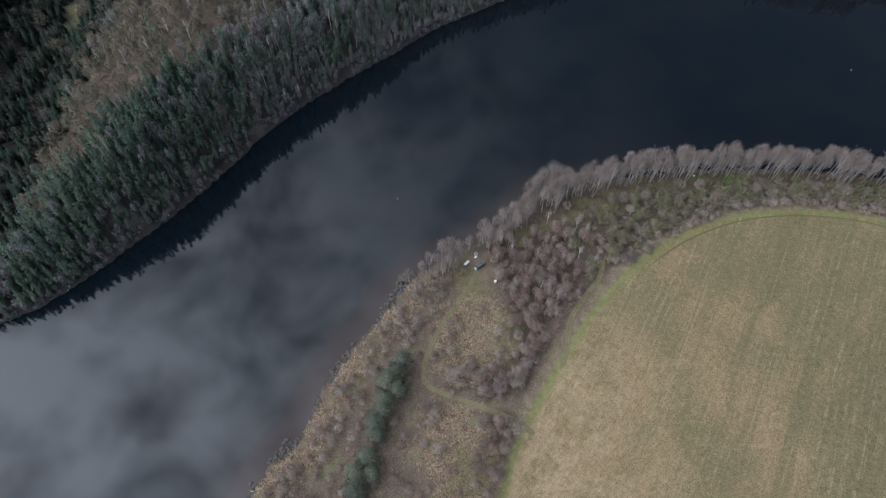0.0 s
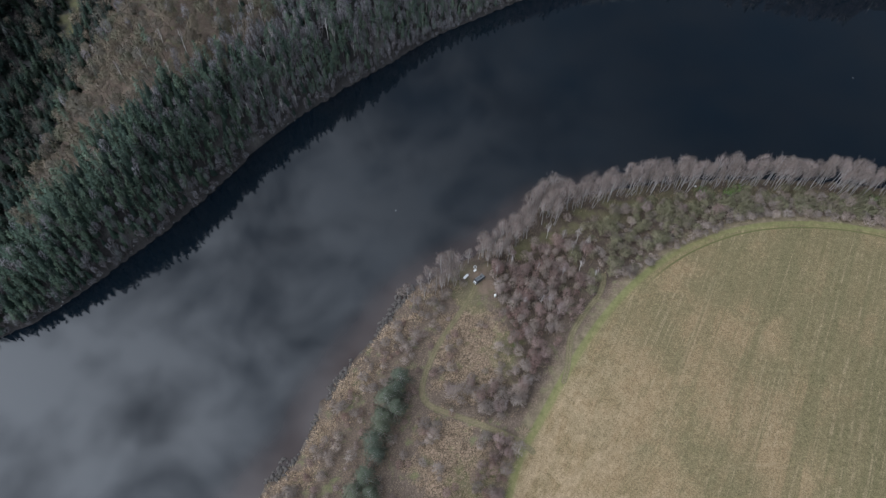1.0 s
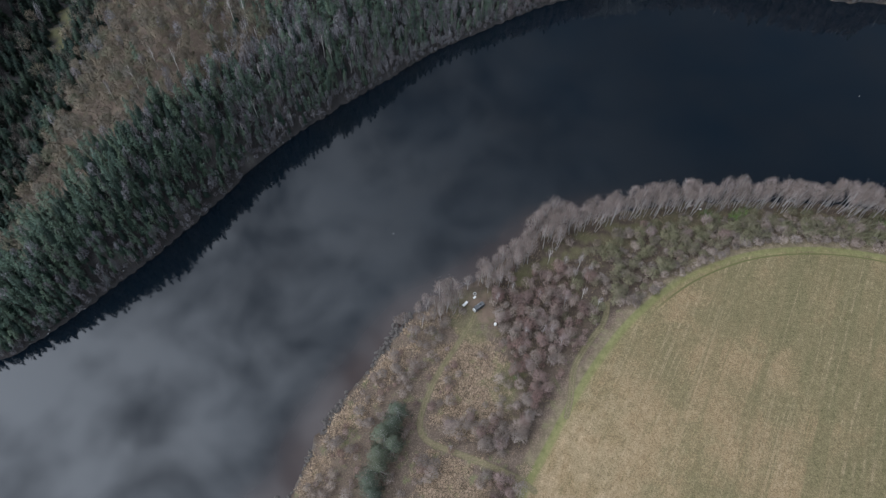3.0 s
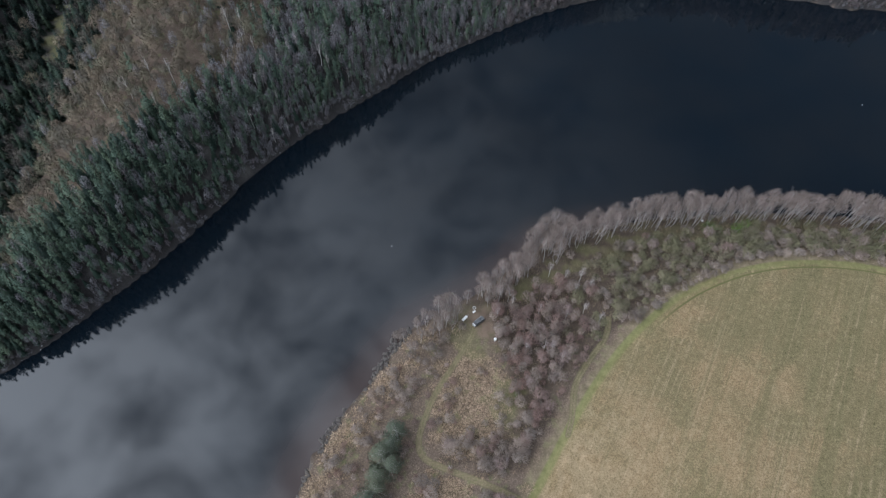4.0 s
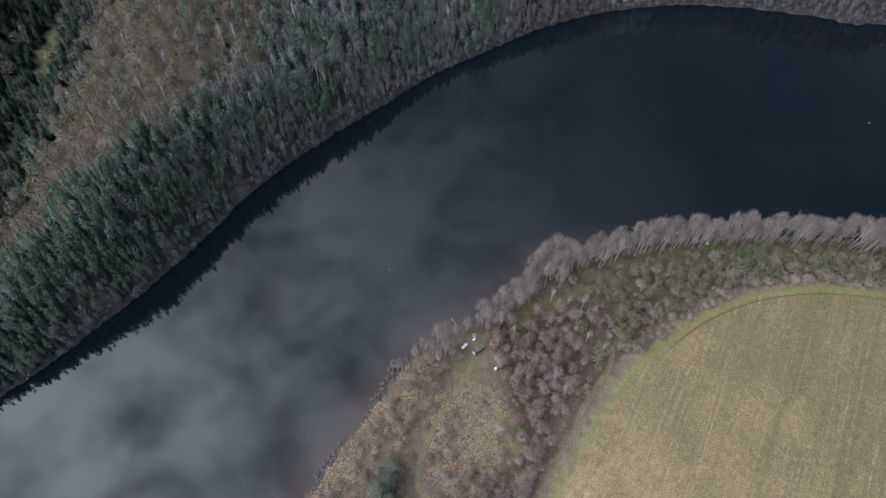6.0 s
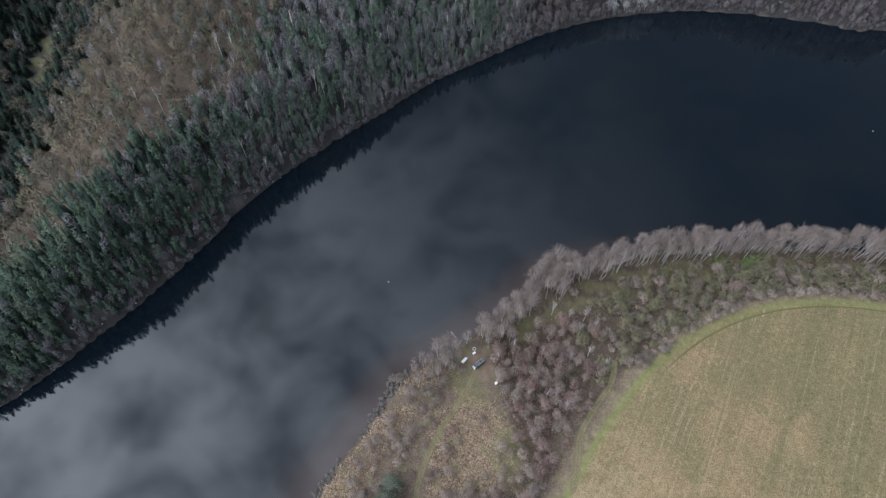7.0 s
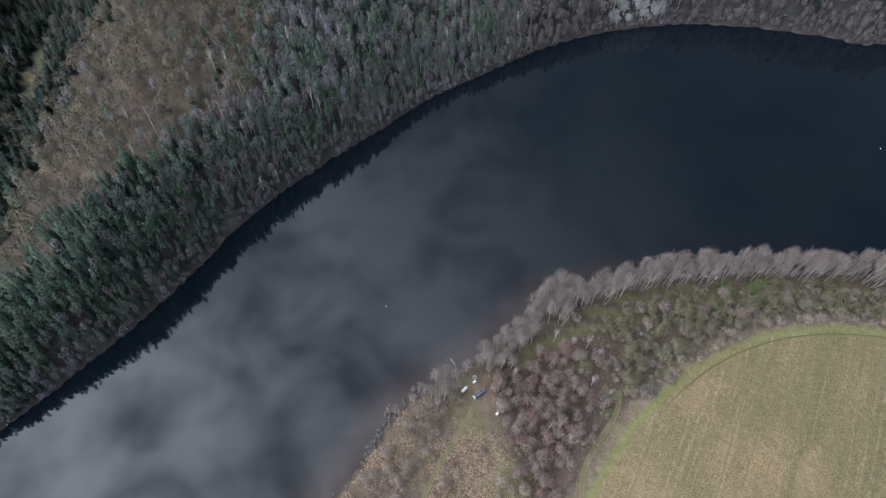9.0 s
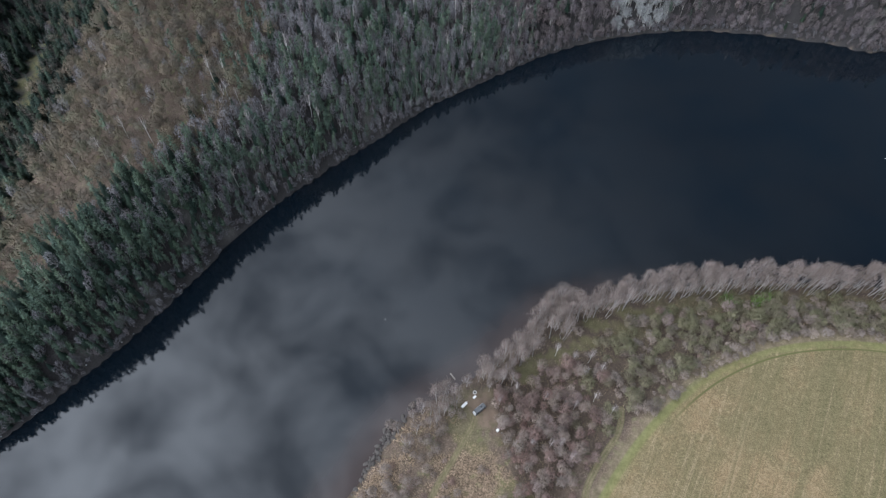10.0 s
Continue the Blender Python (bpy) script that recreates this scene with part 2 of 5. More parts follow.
    speck = noise_of(0.30, 9, 0.85)
    field = blend(field, colour((0.066, 0.062, 0.030)), band(speck, 0.42, 0.30, b=0.85))
    grit = link(noise_of(1.7, 6, 0.8), ramp(node, [(0.35, (0.55, 0.55, 0.53)), (0.5, (1.0, 1.0, 1.0)), (0.65, (1.45, 1.45, 1.46))]))
    full = node("ShaderNodeValue")
    full.outputs[0].default_value = 1.0
    field = blend(field, grit, full, "MULTIPLY")
    edge = attr("edge")
    wobble = link(mid, node("ShaderNodeMapRange", i3=-4.0, i4=4.0))
    ragged = times(edge, wobble, "ADD")
    tree = m.node_tree
    verge = link(blot, ramp(node, [(0.3, (0.100, 0.106, 0.040)), (0.7, (0.175, 0.172, 0.076))]))
    field = blend(field, verge, times(band(ragged, 0.8, 5.5, a=0.8, b=0.0), band(place, 70, 160, a=0.2, b=0.9)))
    field = blend(field, verge, times(band(edge, 2.6, 1.0, 2), band(place, 140, 90, a=0.0, b=0.75)))
    field = blend(field, straw, band(attr("tyre"), 0.1, 0.6, a=0.3, b=0.0))
    lane = link(edge, node("ShaderNodeMath", op="SUBTRACT", i1=RUT), 2)
    lane = link(lane, node("ShaderNodeMath", op="ABSOLUTE"))
    lane = times(band(lane, 0.15, 0.65, a=0.95, b=0.0), attr("lane"))
    field = blend(field, colour((0.085, 0.085, 0.035)), lane)
    rough_grass = link(blot, ramp(node, [(0.3, (0.095, 0.082, 0.05)), (0.5, (0.15, 0.124, 0.08)), (0.7, (0.22, 0.178, 0.122))]))
    land = blend(land, rough_grass, band(ragged, -7.0, -2.0, b=0.75))
    land = blend(land, verge, times(band(edge, -2.0, -0.8, 2), band(place, 130, 90, a=0.0, b=0.85)))
    land = blend(land, field, band(edge, -0.6, 0.6, 2))
    # cart track: two ruts with a grassy crown between
    path = attr("path")
    rut = link(path, node("ShaderNodeMath", op="SUBTRACT", i1=0.65), 2)
    rut = link(rut, node("ShaderNodeMath", op="ABSOLUTE"))
    land = blend(land, grass, band(path, 0.9, 1.5, 2, a=0.9, b=0.0))
    mud = link(fine, ramp(node, [(0.3, (0.10, 0.083, 0.052)), (0.7, (0.19, 0.152, 0.10))]))
    land = blend(land, mud, band(rut, 0.15, 0.5, a=0.85, b=0.0))
    yard = attr("yard")
    earth = link(mid, ramp(node, [(0.3, (0.095, 0.08, 0.052)), (0.5, (0.15, 0.105, 0.084)), (0.7, (0.13, 0.094, 0.074))]))
    land = blend(land, earth, yard)
    rock = link(fine, ramp(node, [(0.25, (0.10, 0.095, 0.085)), (0.55, (0.24, 0.23, 0.21)), (0.8, (0.40, 0.39, 0.36))]))
    land = blend(land, rock, attr("rock"))
    for n in list(tree.nodes):
        if n.bl_idname == "ShaderNodeAttribute":
            for l in list(n.outputs[0].links):
                to = l.to_socket
                tree.links.remove(l)
                tree.links.new(n.outputs[2], to)
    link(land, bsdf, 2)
    bsdf.inputs["Roughness"].default_value = 0.95
    bsdf.inputs["Specular IOR Level"].default_value = 0.1
    bump = link(fine, node("ShaderNodeBump", Strength=0.6, Distance=0.35), 0, 2)
    link(bump, bsdf, 0, 5)
    return m


def water_material():
    m, node, link, bsdf = material("river_water")
    at = node("ShaderNodeNewGeometry")
    murk = link(at, node("ShaderNodeTexNoise", Scale=0.02, Detail=3.0))
    deep = link(murk, ramp(node, [(0.3, (0.002, 0.0050, 0.0085)), (0.7, (0.004, 0.006, 0.0085))]))
    # the brown bed shows through the shallows
    bed = node("ShaderNodeMix", dtype="RGBA")
    bed.inputs[7].default_value = (0.030, 0.020, 0.018, 1)
    link(node("ShaderNodeAttribute", attr="shallow"), bed, 2)
    link(deep, bed, 0, 6)
    link(bed, bsdf, 2)
    bsdf.inputs["Roughness"].default_value = 0.05
    bsdf.inputs["IOR"].default_value = WATER_IOR
    wave = link(at, node("ShaderNodeTexNoise", Scale=0.35, Detail=4.0, Roughness=0.5))
    bump = link(wave, node("ShaderNodeBump", Strength=0.12, Distance=0.05), 0, 2)
    link(bump, bsdf, 0, 5)
    return m


FIELD_TURN, RUT, WATER_IOR = radians(-31), 4.2, 1.45
M_GROUND, M_WATER = ground_material(), water_material()


# ---- the lie of the land ----
FAR_SHORE = [(900, 330), (600, 352), (420, 380), (340, 398), (301, 404), (284, 402), (273, 410), (241, 417), (212, 423), (170, 426), (146, 422), (118, 417),
             (85, 405), (58, 391), (24, 367), (-5, 349), (-31, 323), (-51, 306), (-77, 281), (-96, 260), (-111, 238), (-126, 212), (-140, 193),
             (-155, 174), (-170, 157), (-185, 140), (-203, 128), (-235, 116), (-300, 110), (-420, 130), (-900, 200)]
NEAR_SHORE = [(-260, -400), (-150, -120), (-105, 0), (-77, 51), (-70, 64), (-57, 77), (-54, 92), (-47, 106), (-35, 123), (-26, 136), (-20, 147), (-10, 157),
              (6, 166), (22, 177), (38, 191), (50, 203), (56, 206), (68, 208.5), (85, 214), (114, 220), (146, 223), (177, 223), (208, 221), (243, 216), (330, 200), (600, 150), (900, 60)]
FIELD = [(-20, -160), (2, -20), (14, 25), (22, 48), (30, 72), (41, 88), (53, 107), (67, 126), (82, 143), (102, 160), (121, 172), (145, 181), (174, 184.5), (196, 182.5),
         (220, 176), (260, 160), (340, 110), (420, 0), (420, -160)]
TRACK = [(17, 161), (16, 152), (11, 144), (7, 137), (-1, 125), (-6, 113.5), (-9, 103), (-8, 97), (-4, 93.5), (4, 90), (14, 86), (23, 82), (31.5, 78), (36, 74)]
FIELD_PATH = [(51, 102), (54, 110), (54.7, 117), (56.5, 123), (60.4, 129), (65.7, 136), (70.8, 141.5), (74.2, 148), (75.5, 154)]
TYRES = [[(26, 52), (35, 65), (46, 73), (54, 70), (51, 62), (43, 54)], [(105, 65), (114, 67), (124, 68), (133, 66)], [(41, 51), (47, 61), (59, 71), (71, 74)], [(93, 92), (117, 135), (126, 151)]]
BACK_PATH = [(39, 173), (49, 181), (56, 184), (75, 196), (85, 200), (97, 204), (105, 206)]


def rounded(line, closed=False):
    """The line with its corners cut twice."""
    for _ in range(2):
        ends = line[1:] + (line[:1] if closed else [])
        cut = [p for a, b in zip(line, ends) for p in ((a[0] * 0.75 + b[0] * 0.25, a[1] * 0.75 + b[1] * 0.25), (a[0] * 0.25 + b[0] * 0.75, a[1] * 0.25 + b[1] * 0.75))]
        line = cut if closed else [line[0]] + cut + [line[-1]]
    return line


FAR_SHORE, NEAR_SHORE, FIELD, TRACK, FIELD_PATH = rounded(FAR_SHORE), rounded(NEAR_SHORE), rounded(FIELD, True), rounded(TRACK), rounded(FIELD_PATH)


def away(x, y, line):
    """Distance from each place to a line of straight pieces."""
    best = np.full(x.shape, 1e9)
    for (ax, ay), (bx, by) in zip(line, line[1:]):
        dx, dy = bx - ax, by - ay
        t = np.clip(((x - ax) * dx + (y - ay) * dy) / (dx * dx + dy * dy), 0, 1)
        best = np.minimum(best, np.hypot(x - ax - t * dx, y - ay - t * dy))
    return best


def inside(x, y, ring):
    odd = np.zeros(x.shape, bool)
    for (ax, ay), (bx, by) in zip(ring, ring[1:] + ring[:1]):
        if ay != by:
            odd ^= ((ay > y) != (by > y)) & (x < (bx - ax) * (y - ay) / (by - ay) + ax)
    return odd


def ease(lo, hi, v):
    t = np.clip((v - lo) / (hi - lo), 0, 1)
    return t * t * (3 - 2 * t)


def waves(x, y, size, seed):
    """Smooth random relief between about -1 and 1."""
    rng = np.random.default_rng(seed)
    out = np.zeros(np.shape(x))
    for i in range(9):
        a, f, p = rng.uniform(0, 6.283), rng.uniform(0.6, 1.7) * 6.283 / size, rng.uniform(0, 6.283)
        out = out + np.sin((x * math.cos(a) + y * math.sin(a)) * f + p) / 3.2
    return out


NEAR_RING = NEAR_SHORE + [(900, -400)]
FAR_RING = FAR_SHORE + [(-900, 1200), (900, 1200)]


def near_inland(x, y):
    wob = 0.8 * waves(x, y, 9, 3)
    return np.where(inside(x, y, NEAR_RING), 1, -1) * away(x, y, NEAR_SHORE) + wob


def far_inland(x, y):
    wob = 0.5 * waves(x, y, 14, 4)
    return np.where(inside(x, y, FAR_RING), 1, -1) * away(x, y, FAR_SHORE) + wob


def field_depth(x, y):
    return np.where(inside(x, y, FIELD), 1, -1) * away(x, y, FIELD)


def height(x, y):
    x, y = np.asarray(x, float), np.asarray(y, float)
    near, far, depth = near_inland(x, y), far_inland(x, y), field_depth(x, y)
    top = 14.5 - 6 * np.exp(-((x - 25) ** 2 + (y - 65) ** 2) / 2500) + 0.4 * waves(x, y, 70, 5)
    share = np.where(depth > 0, 1, near / np.maximum(near - depth, 1e-3))
    h_near = 0.9 * ease(0, 2, near) + 1.6 * ease(1, 16, near) + (top - 2.5) * ease(0.30, 1.0, share) * ease(2, 20, near)
    h_near = h_near + 0.25 * waves(x, y, 6, 6) * ease(2, 10, near) * (depth < 0)
    # far bank: a steep spur of rock that falls off again behind
    crown = 8 + 33 * ease(105, 215, y)
    crown = crown - 16 * ease(-60, 10, x) + 4 * ease(10, 70, x) + 10 * ease(170, 260, x)
    crown = crown - 6 * ease(-150, -95, x) * ease(80, 0, x)
    reach = 12.5 + 7 * ease(-60, 40, x)
    front = crown * (1 - np.exp(-(np.maximum(far, 0) / reach) ** 1.25)) + 0.06 * np.maximum(far, 0)
    front = front + (2.2 * waves(x, y, 22, 7) + 1.0 * waves(x, y, 8, 8)) * ease(3, 16, far)
    valley = -225 - 0.15 * (y - 232)
    # steep unseen hill to the west, added to keep the sun off the valley
    behind = 4 + 0.56 * np.maximum(x - valley, 0) + np.minimum(1.3 * np.maximum(valley - x - 30, 0), 125) + 1.5 * waves(x, y, 30, 9)
    behind = behind + 60 * ease(330, 480, y) * ease(-190, -120, x)
    k = 5.0
    h_far = -k * np.log(np.exp(-np.minimum(front, 150) / k) + np.exp(-np.minimum(behind, 150) / k))
    h_far = np.where(far > 0, np.maximum(h_far, np.minimum(0.35 * far, 2)), 0)
    bed = -3.5 * ease(0, 9, -np.maximum(near, far))
    return np.where(near > 0, h_near, np.where(far > 0, h_far, bed - 0.05))


# ---- helpers for meshes ----
def mesh_of(name, verts, faces, materials, slots=None, tint=None, smooth=False, normals=None):
    """A mesh from arrays; faces all have the same number of corners."""
    verts, faces = np.asarray(verts, np.float32), np.asarray(faces, np.int32)
    me = bpy.data.meshes.new(name)
    me.vertices.add(len(verts))
    me.vertices.foreach_set("co", verts.ravel())
    n = faces.shape[1]
    me.loops.add(faces.size)
    me.loops.foreach_set("vertex_index", faces.ravel())
    me.polygons.add(len(faces))
    me.polygons.foreach_set("loop_start", np.arange(0, faces.size, n, dtype=np.int32))
    for m in materials:
        me.materials.append(m)
    if slots is not None:
        me.polygons.foreach_set("material_index", np.asarray(slots, np.int32))
    if tint is not None:
        me.attributes.new("tint", "FLOAT", "POINT").data.foreach_set("value", np.asarray(tint, np.float32))
    me.polygons.foreach_set("use_smooth", np.full(len(faces), smooth))
    me.update(calc_edges=True)
    if normals is not None:
        me.polygons.foreach_set("use_smooth", np.full(len(faces), True))
        me.normals_split_custom_set_from_vertices(np.asarray(normals, np.float32))
    return me


def part(name, bm, mat, parent, label=""):
    """One bmesh as one mesh object under a thing or a part."""
    me = bpy.data.meshes.new(name)
    bm.to_mesh(me)
    bm.free()
    me.materials.append(mat)
    ob = new(name, me)
    ob.parent = parent
    return tagged(ob, label)


def box(sx, sy, sz, x=0, y=0, z=0, bevel=0.03, taper=1.0):
    """A box on z with rounded edges, its top drawn in by taper."""
    bm = bmesh.new()
    bmesh.ops.create_cube(bm, size=1)
    for v in bm.verts:
        k = taper if v.co.z > 0 else 1.0
        v.co = (v.co.x * sx * k + x, v.co.y * sy * k + y, (v.co.z + 0.5) * sz + z)
    bmesh.ops.bevel(bm, geom=bm.edges[:], offset=bevel, segments=2, affect="EDGES")
    return bm


def drum(r1, r2, depth, m, sides=16, bevel=0.0):
    bm = bmesh.new()
    bmesh.ops.create_cone(bm, cap_ends=True, segments=sides, radius1=r1, radius2=r2, depth=depth, matrix=m)
    if bevel:
        bmesh.ops.bevel(bm, geom=[e for e in bm.edges if len(e.link_faces) == 2 and e.calc_face_angle() > 0.8], offset=bevel, segments=2, affect="EDGES")
    return bm


# ---- ground, water ----
def steps(inner, lo, hi, grow=1.35):
    out, d = list(inner), inner[1] - inner[0]
    while out[0] > lo:
        d *= grow
        out.insert(0, out[0] - d)
    d = inner[-1] - inner[-2]
    while out[-1] < hi:
        d *= grow
        out.append(out[-1] + d)
    return np.array(out)


def build_ground():
    xs = steps(list(np.arange(-330, -84, 3.4)) + list(np.arange(-84, 262, 1.0)) + list(np.arange(262, 400, 3.4)), -4300, 4300)
    ys = steps(list(np.arange(30, 232, 1.0)) + list(np.arange(232, 520, 4.4)), -4300, 4300)
    gx, gy = np.meshgrid(xs, ys)
    z = height(gx, gy)
    nx, ny = len(xs), len(ys)
    i = (np.arange(ny - 1)[:, None] * nx + np.arange(nx - 1)[None, :]).ravel()
    me = mesh_of("ground", np.stack([gx.ravel(), gy.ravel(), z.ravel()], 1), np.stack([i, i + 1, i + nx + 1, i + nx], 1), [M_GROUND], smooth=True)

    def store(name, values):
        me.attributes.new(name, "FLOAT", "POINT").data.foreach_set("value", np.asarray(values, np.float32).ravel())
    near, far, depth = near_inland(gx, gy), far_inland(gx, gy), field_depth(gx, gy)
    store("edge", np.clip(depth, -30, 60))
    store("lane", ease(140, 162, gy))
    tyre = np.full(gx.shape, 9.0)
    for line in TYRES:
        tyre = np.minimum(tyre, np.abs(away(gx, gy, rounded(line)) - 0.85))
    store("tyre", tyre)
    store("path", np.minimum(np.minimum(away(gx, gy, TRACK), away(gx, gy, FIELD_PATH)), 20))
    ragged = 3 * waves(gx, gy, 14, 11) + 2 * waves(gx, gy, 5, 12)
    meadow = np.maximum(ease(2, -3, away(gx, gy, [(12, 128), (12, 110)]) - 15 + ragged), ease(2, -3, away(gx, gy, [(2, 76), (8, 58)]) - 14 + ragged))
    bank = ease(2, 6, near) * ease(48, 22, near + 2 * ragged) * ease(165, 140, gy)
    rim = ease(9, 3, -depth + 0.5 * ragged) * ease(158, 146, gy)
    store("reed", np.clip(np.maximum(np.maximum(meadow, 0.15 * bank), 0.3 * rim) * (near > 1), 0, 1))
    green = ease(5, 1, away(gx, gy, BACK_PATH) + ragged) * 0.6
    green = np.maximum(green, ease(4, -2, away(gx, gy, [(14, 62), (10, 56)]) - 7 + ragged) * 0.7)
    green = np.maximum(green, ease(5, 0, away(gx, gy, [(26, 112), (29, 120)]) - 3 + ragged) * 0.7)
    green = np.maximum(green, ease(3, -3, away(gx, gy, [(13, 160), (16, 146)]) - 8 + ragged) * 0.5)
    green = np.maximum(green, ease(4, -2, away(gx, gy, [(-252, 388), (-243, 345)]) - 5 + ragged) * 0.8)
    green = np.maximum(green, ease(12, 3, away(gx, gy, [(85, 196), (110, 205), (170, 209), (250, 200)]) + 1.5 * ragged) * 0.4)
    store("green", green)
    store("yard", ease(3, -2, away(gx, gy, [(17, 161), (21, 153)]) - 4 + 0.5 * ragged) * 0.75)
    slope = np.hypot(np.gradient(z, axis=1) / np.gradient(gx, axis=1), np.gradient(z, axis=0) / np.gradient(gy, axis=0))
    rock = ease(0.0, 0.7, waves(gx, gy, 7, 14)) * ease(1.8, 0.3, near) * (near > -3) * 0.25
    rock = np.maximum(rock, ease(0.45, 1.0, waves(gx, gy, 24, 13) * ease(1.0, 2.2, slope)) * (far > 0) * 0.3)
    rock = np.maximum(rock, ease(6, 2, away(gx, gy, [(-127, 243), (-130, 249)])))
    store("rock", rock)
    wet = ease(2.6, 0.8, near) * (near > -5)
    # painted shade on the ground below the near woods and bushes
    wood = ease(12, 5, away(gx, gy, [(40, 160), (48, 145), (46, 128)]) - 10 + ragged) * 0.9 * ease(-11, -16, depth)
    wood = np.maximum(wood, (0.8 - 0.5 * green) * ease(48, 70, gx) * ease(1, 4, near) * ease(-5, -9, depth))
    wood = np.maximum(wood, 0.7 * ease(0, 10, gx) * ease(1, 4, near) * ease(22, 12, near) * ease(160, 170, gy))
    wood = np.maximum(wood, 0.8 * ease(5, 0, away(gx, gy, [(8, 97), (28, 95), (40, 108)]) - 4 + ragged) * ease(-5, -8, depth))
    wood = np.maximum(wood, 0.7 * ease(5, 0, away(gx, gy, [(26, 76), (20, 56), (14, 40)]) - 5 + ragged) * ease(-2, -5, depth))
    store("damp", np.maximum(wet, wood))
    # where the far wood floor takes its painted shade, less so on the ridge
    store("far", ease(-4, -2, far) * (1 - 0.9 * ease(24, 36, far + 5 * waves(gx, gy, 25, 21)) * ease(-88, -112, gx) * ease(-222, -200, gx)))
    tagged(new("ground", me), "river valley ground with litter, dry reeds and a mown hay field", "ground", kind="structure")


def build_water():
    xs, ys = steps(list(np.arange(-120, 262, 4.0)), -4300, 4300, 2.0), steps(list(np.arange(30, 240, 4.0)), -4300, 4300, 2.0)
    gx, gy = np.meshgrid(xs, ys)
    nx, ny = len(xs), len(ys)
    i = (np.arange(ny - 1)[:, None] * nx + np.arange(nx - 1)[None, :]).ravel()
    me = mesh_of("water", np.stack([gx.ravel(), gy.ravel(), np.zeros(gx.size)], 1), np.stack([i, i + 1, i + nx + 1, i + nx], 1), [M_WATER])
    shallow = ease(-20, -1, near_inland(gx, gy)) * ease(120, 60, gx)
    me.attributes.new("shallow", "FLOAT", "POINT").data.foreach_set("value", np.asarray(shallow, np.float32).ravel())
    tagged(new("water", me), "calm dark river water mirroring grey clouds", "water", kind="structure")


build_ground()
build_water()


# ---- plants: each kind is made as arrays of trunk and crown triangles ----
class Cloth:
    """Collects triangles."""

    def __init__(self):
        self.v, self.f, self.n = [], [], 0

    def add(self, verts, faces):
        self.v.append(np.asarray(verts, float))
        self.f.append(np.asarray(faces, int) + self.n)
        self.n += len(verts)

    def tube(self, points, radii, sides=4):
        points = [Vector(p) for p in points]
        ring = []
        for i, p in enumerate(points):
            d = (points[min(i + 1, len(points) - 1)] - points[max(i - 1, 0)]).normalized()
            u = d.orthogonal().normalized()
            w = d.cross(u)
            ring += [p + (u * math.cos(a) + w * math.sin(a)) * radii[i] for a in (6.2832 * k / sides for k in range(sides))]
        faces = []
        for i in range(len(points) - 1):
            for k in range(sides):
                a, b = i * sides + k, i * sides + (k + 1) % sides
                faces += [(a, b, b + sides), (a, b + sides, a + sides)]
        self.add(ring, faces)

    def slivers(self, base, way, length, width, rng):
        """Thin pointed twigs or blades."""
        base, way = np.asarray(base, float), np.asarray(way, float)
        way = way / np.linalg.norm(way, axis=1, keepdims=True)
        side = np.cross(way, rng.normal(size=way.shape))
        side = side / np.linalg.norm(side, axis=1, keepdims=True) * np.reshape(width, (-1, 1)) / 2
        v = np.stack([base - side, base + side, base + way * np.reshape(length, (-1, 1))], 1).reshape(-1, 3)
        self.add(v, np.arange(len(v)).reshape(-1, 3))

    def flakes(self, centre, normal, size, rng):
        """Small leafy flakes of four corners, a little bent."""
        centre, normal = np.asarray(centre, float), np.asarray(normal, float) + 1e-6
        u = np.cross(normal, rng.normal(size=normal.shape))
        u = u / np.linalg.norm(u, axis=1, keepdims=True)
        w = np.cross(normal / np.linalg.norm(normal, axis=1, keepdims=True), u)
        s = np.reshape(size, (-1, 1))
        v = np.stack([centre - u * s, centre - w * s * 0.6, centre + u * s, centre + w * s * 0.6], 1).reshape(-1, 3)
        i = np.arange(len(centre))[:, None] * 4
        self.add(v, np.concatenate([i + (0, 1, 2), i + (0, 2, 3)], 0))

    def arrays(self):
        return (np.concatenate(self.v), np.concatenate(self.f)) if self.v else (np.zeros((0, 3)), np.zeros((0, 3), int))


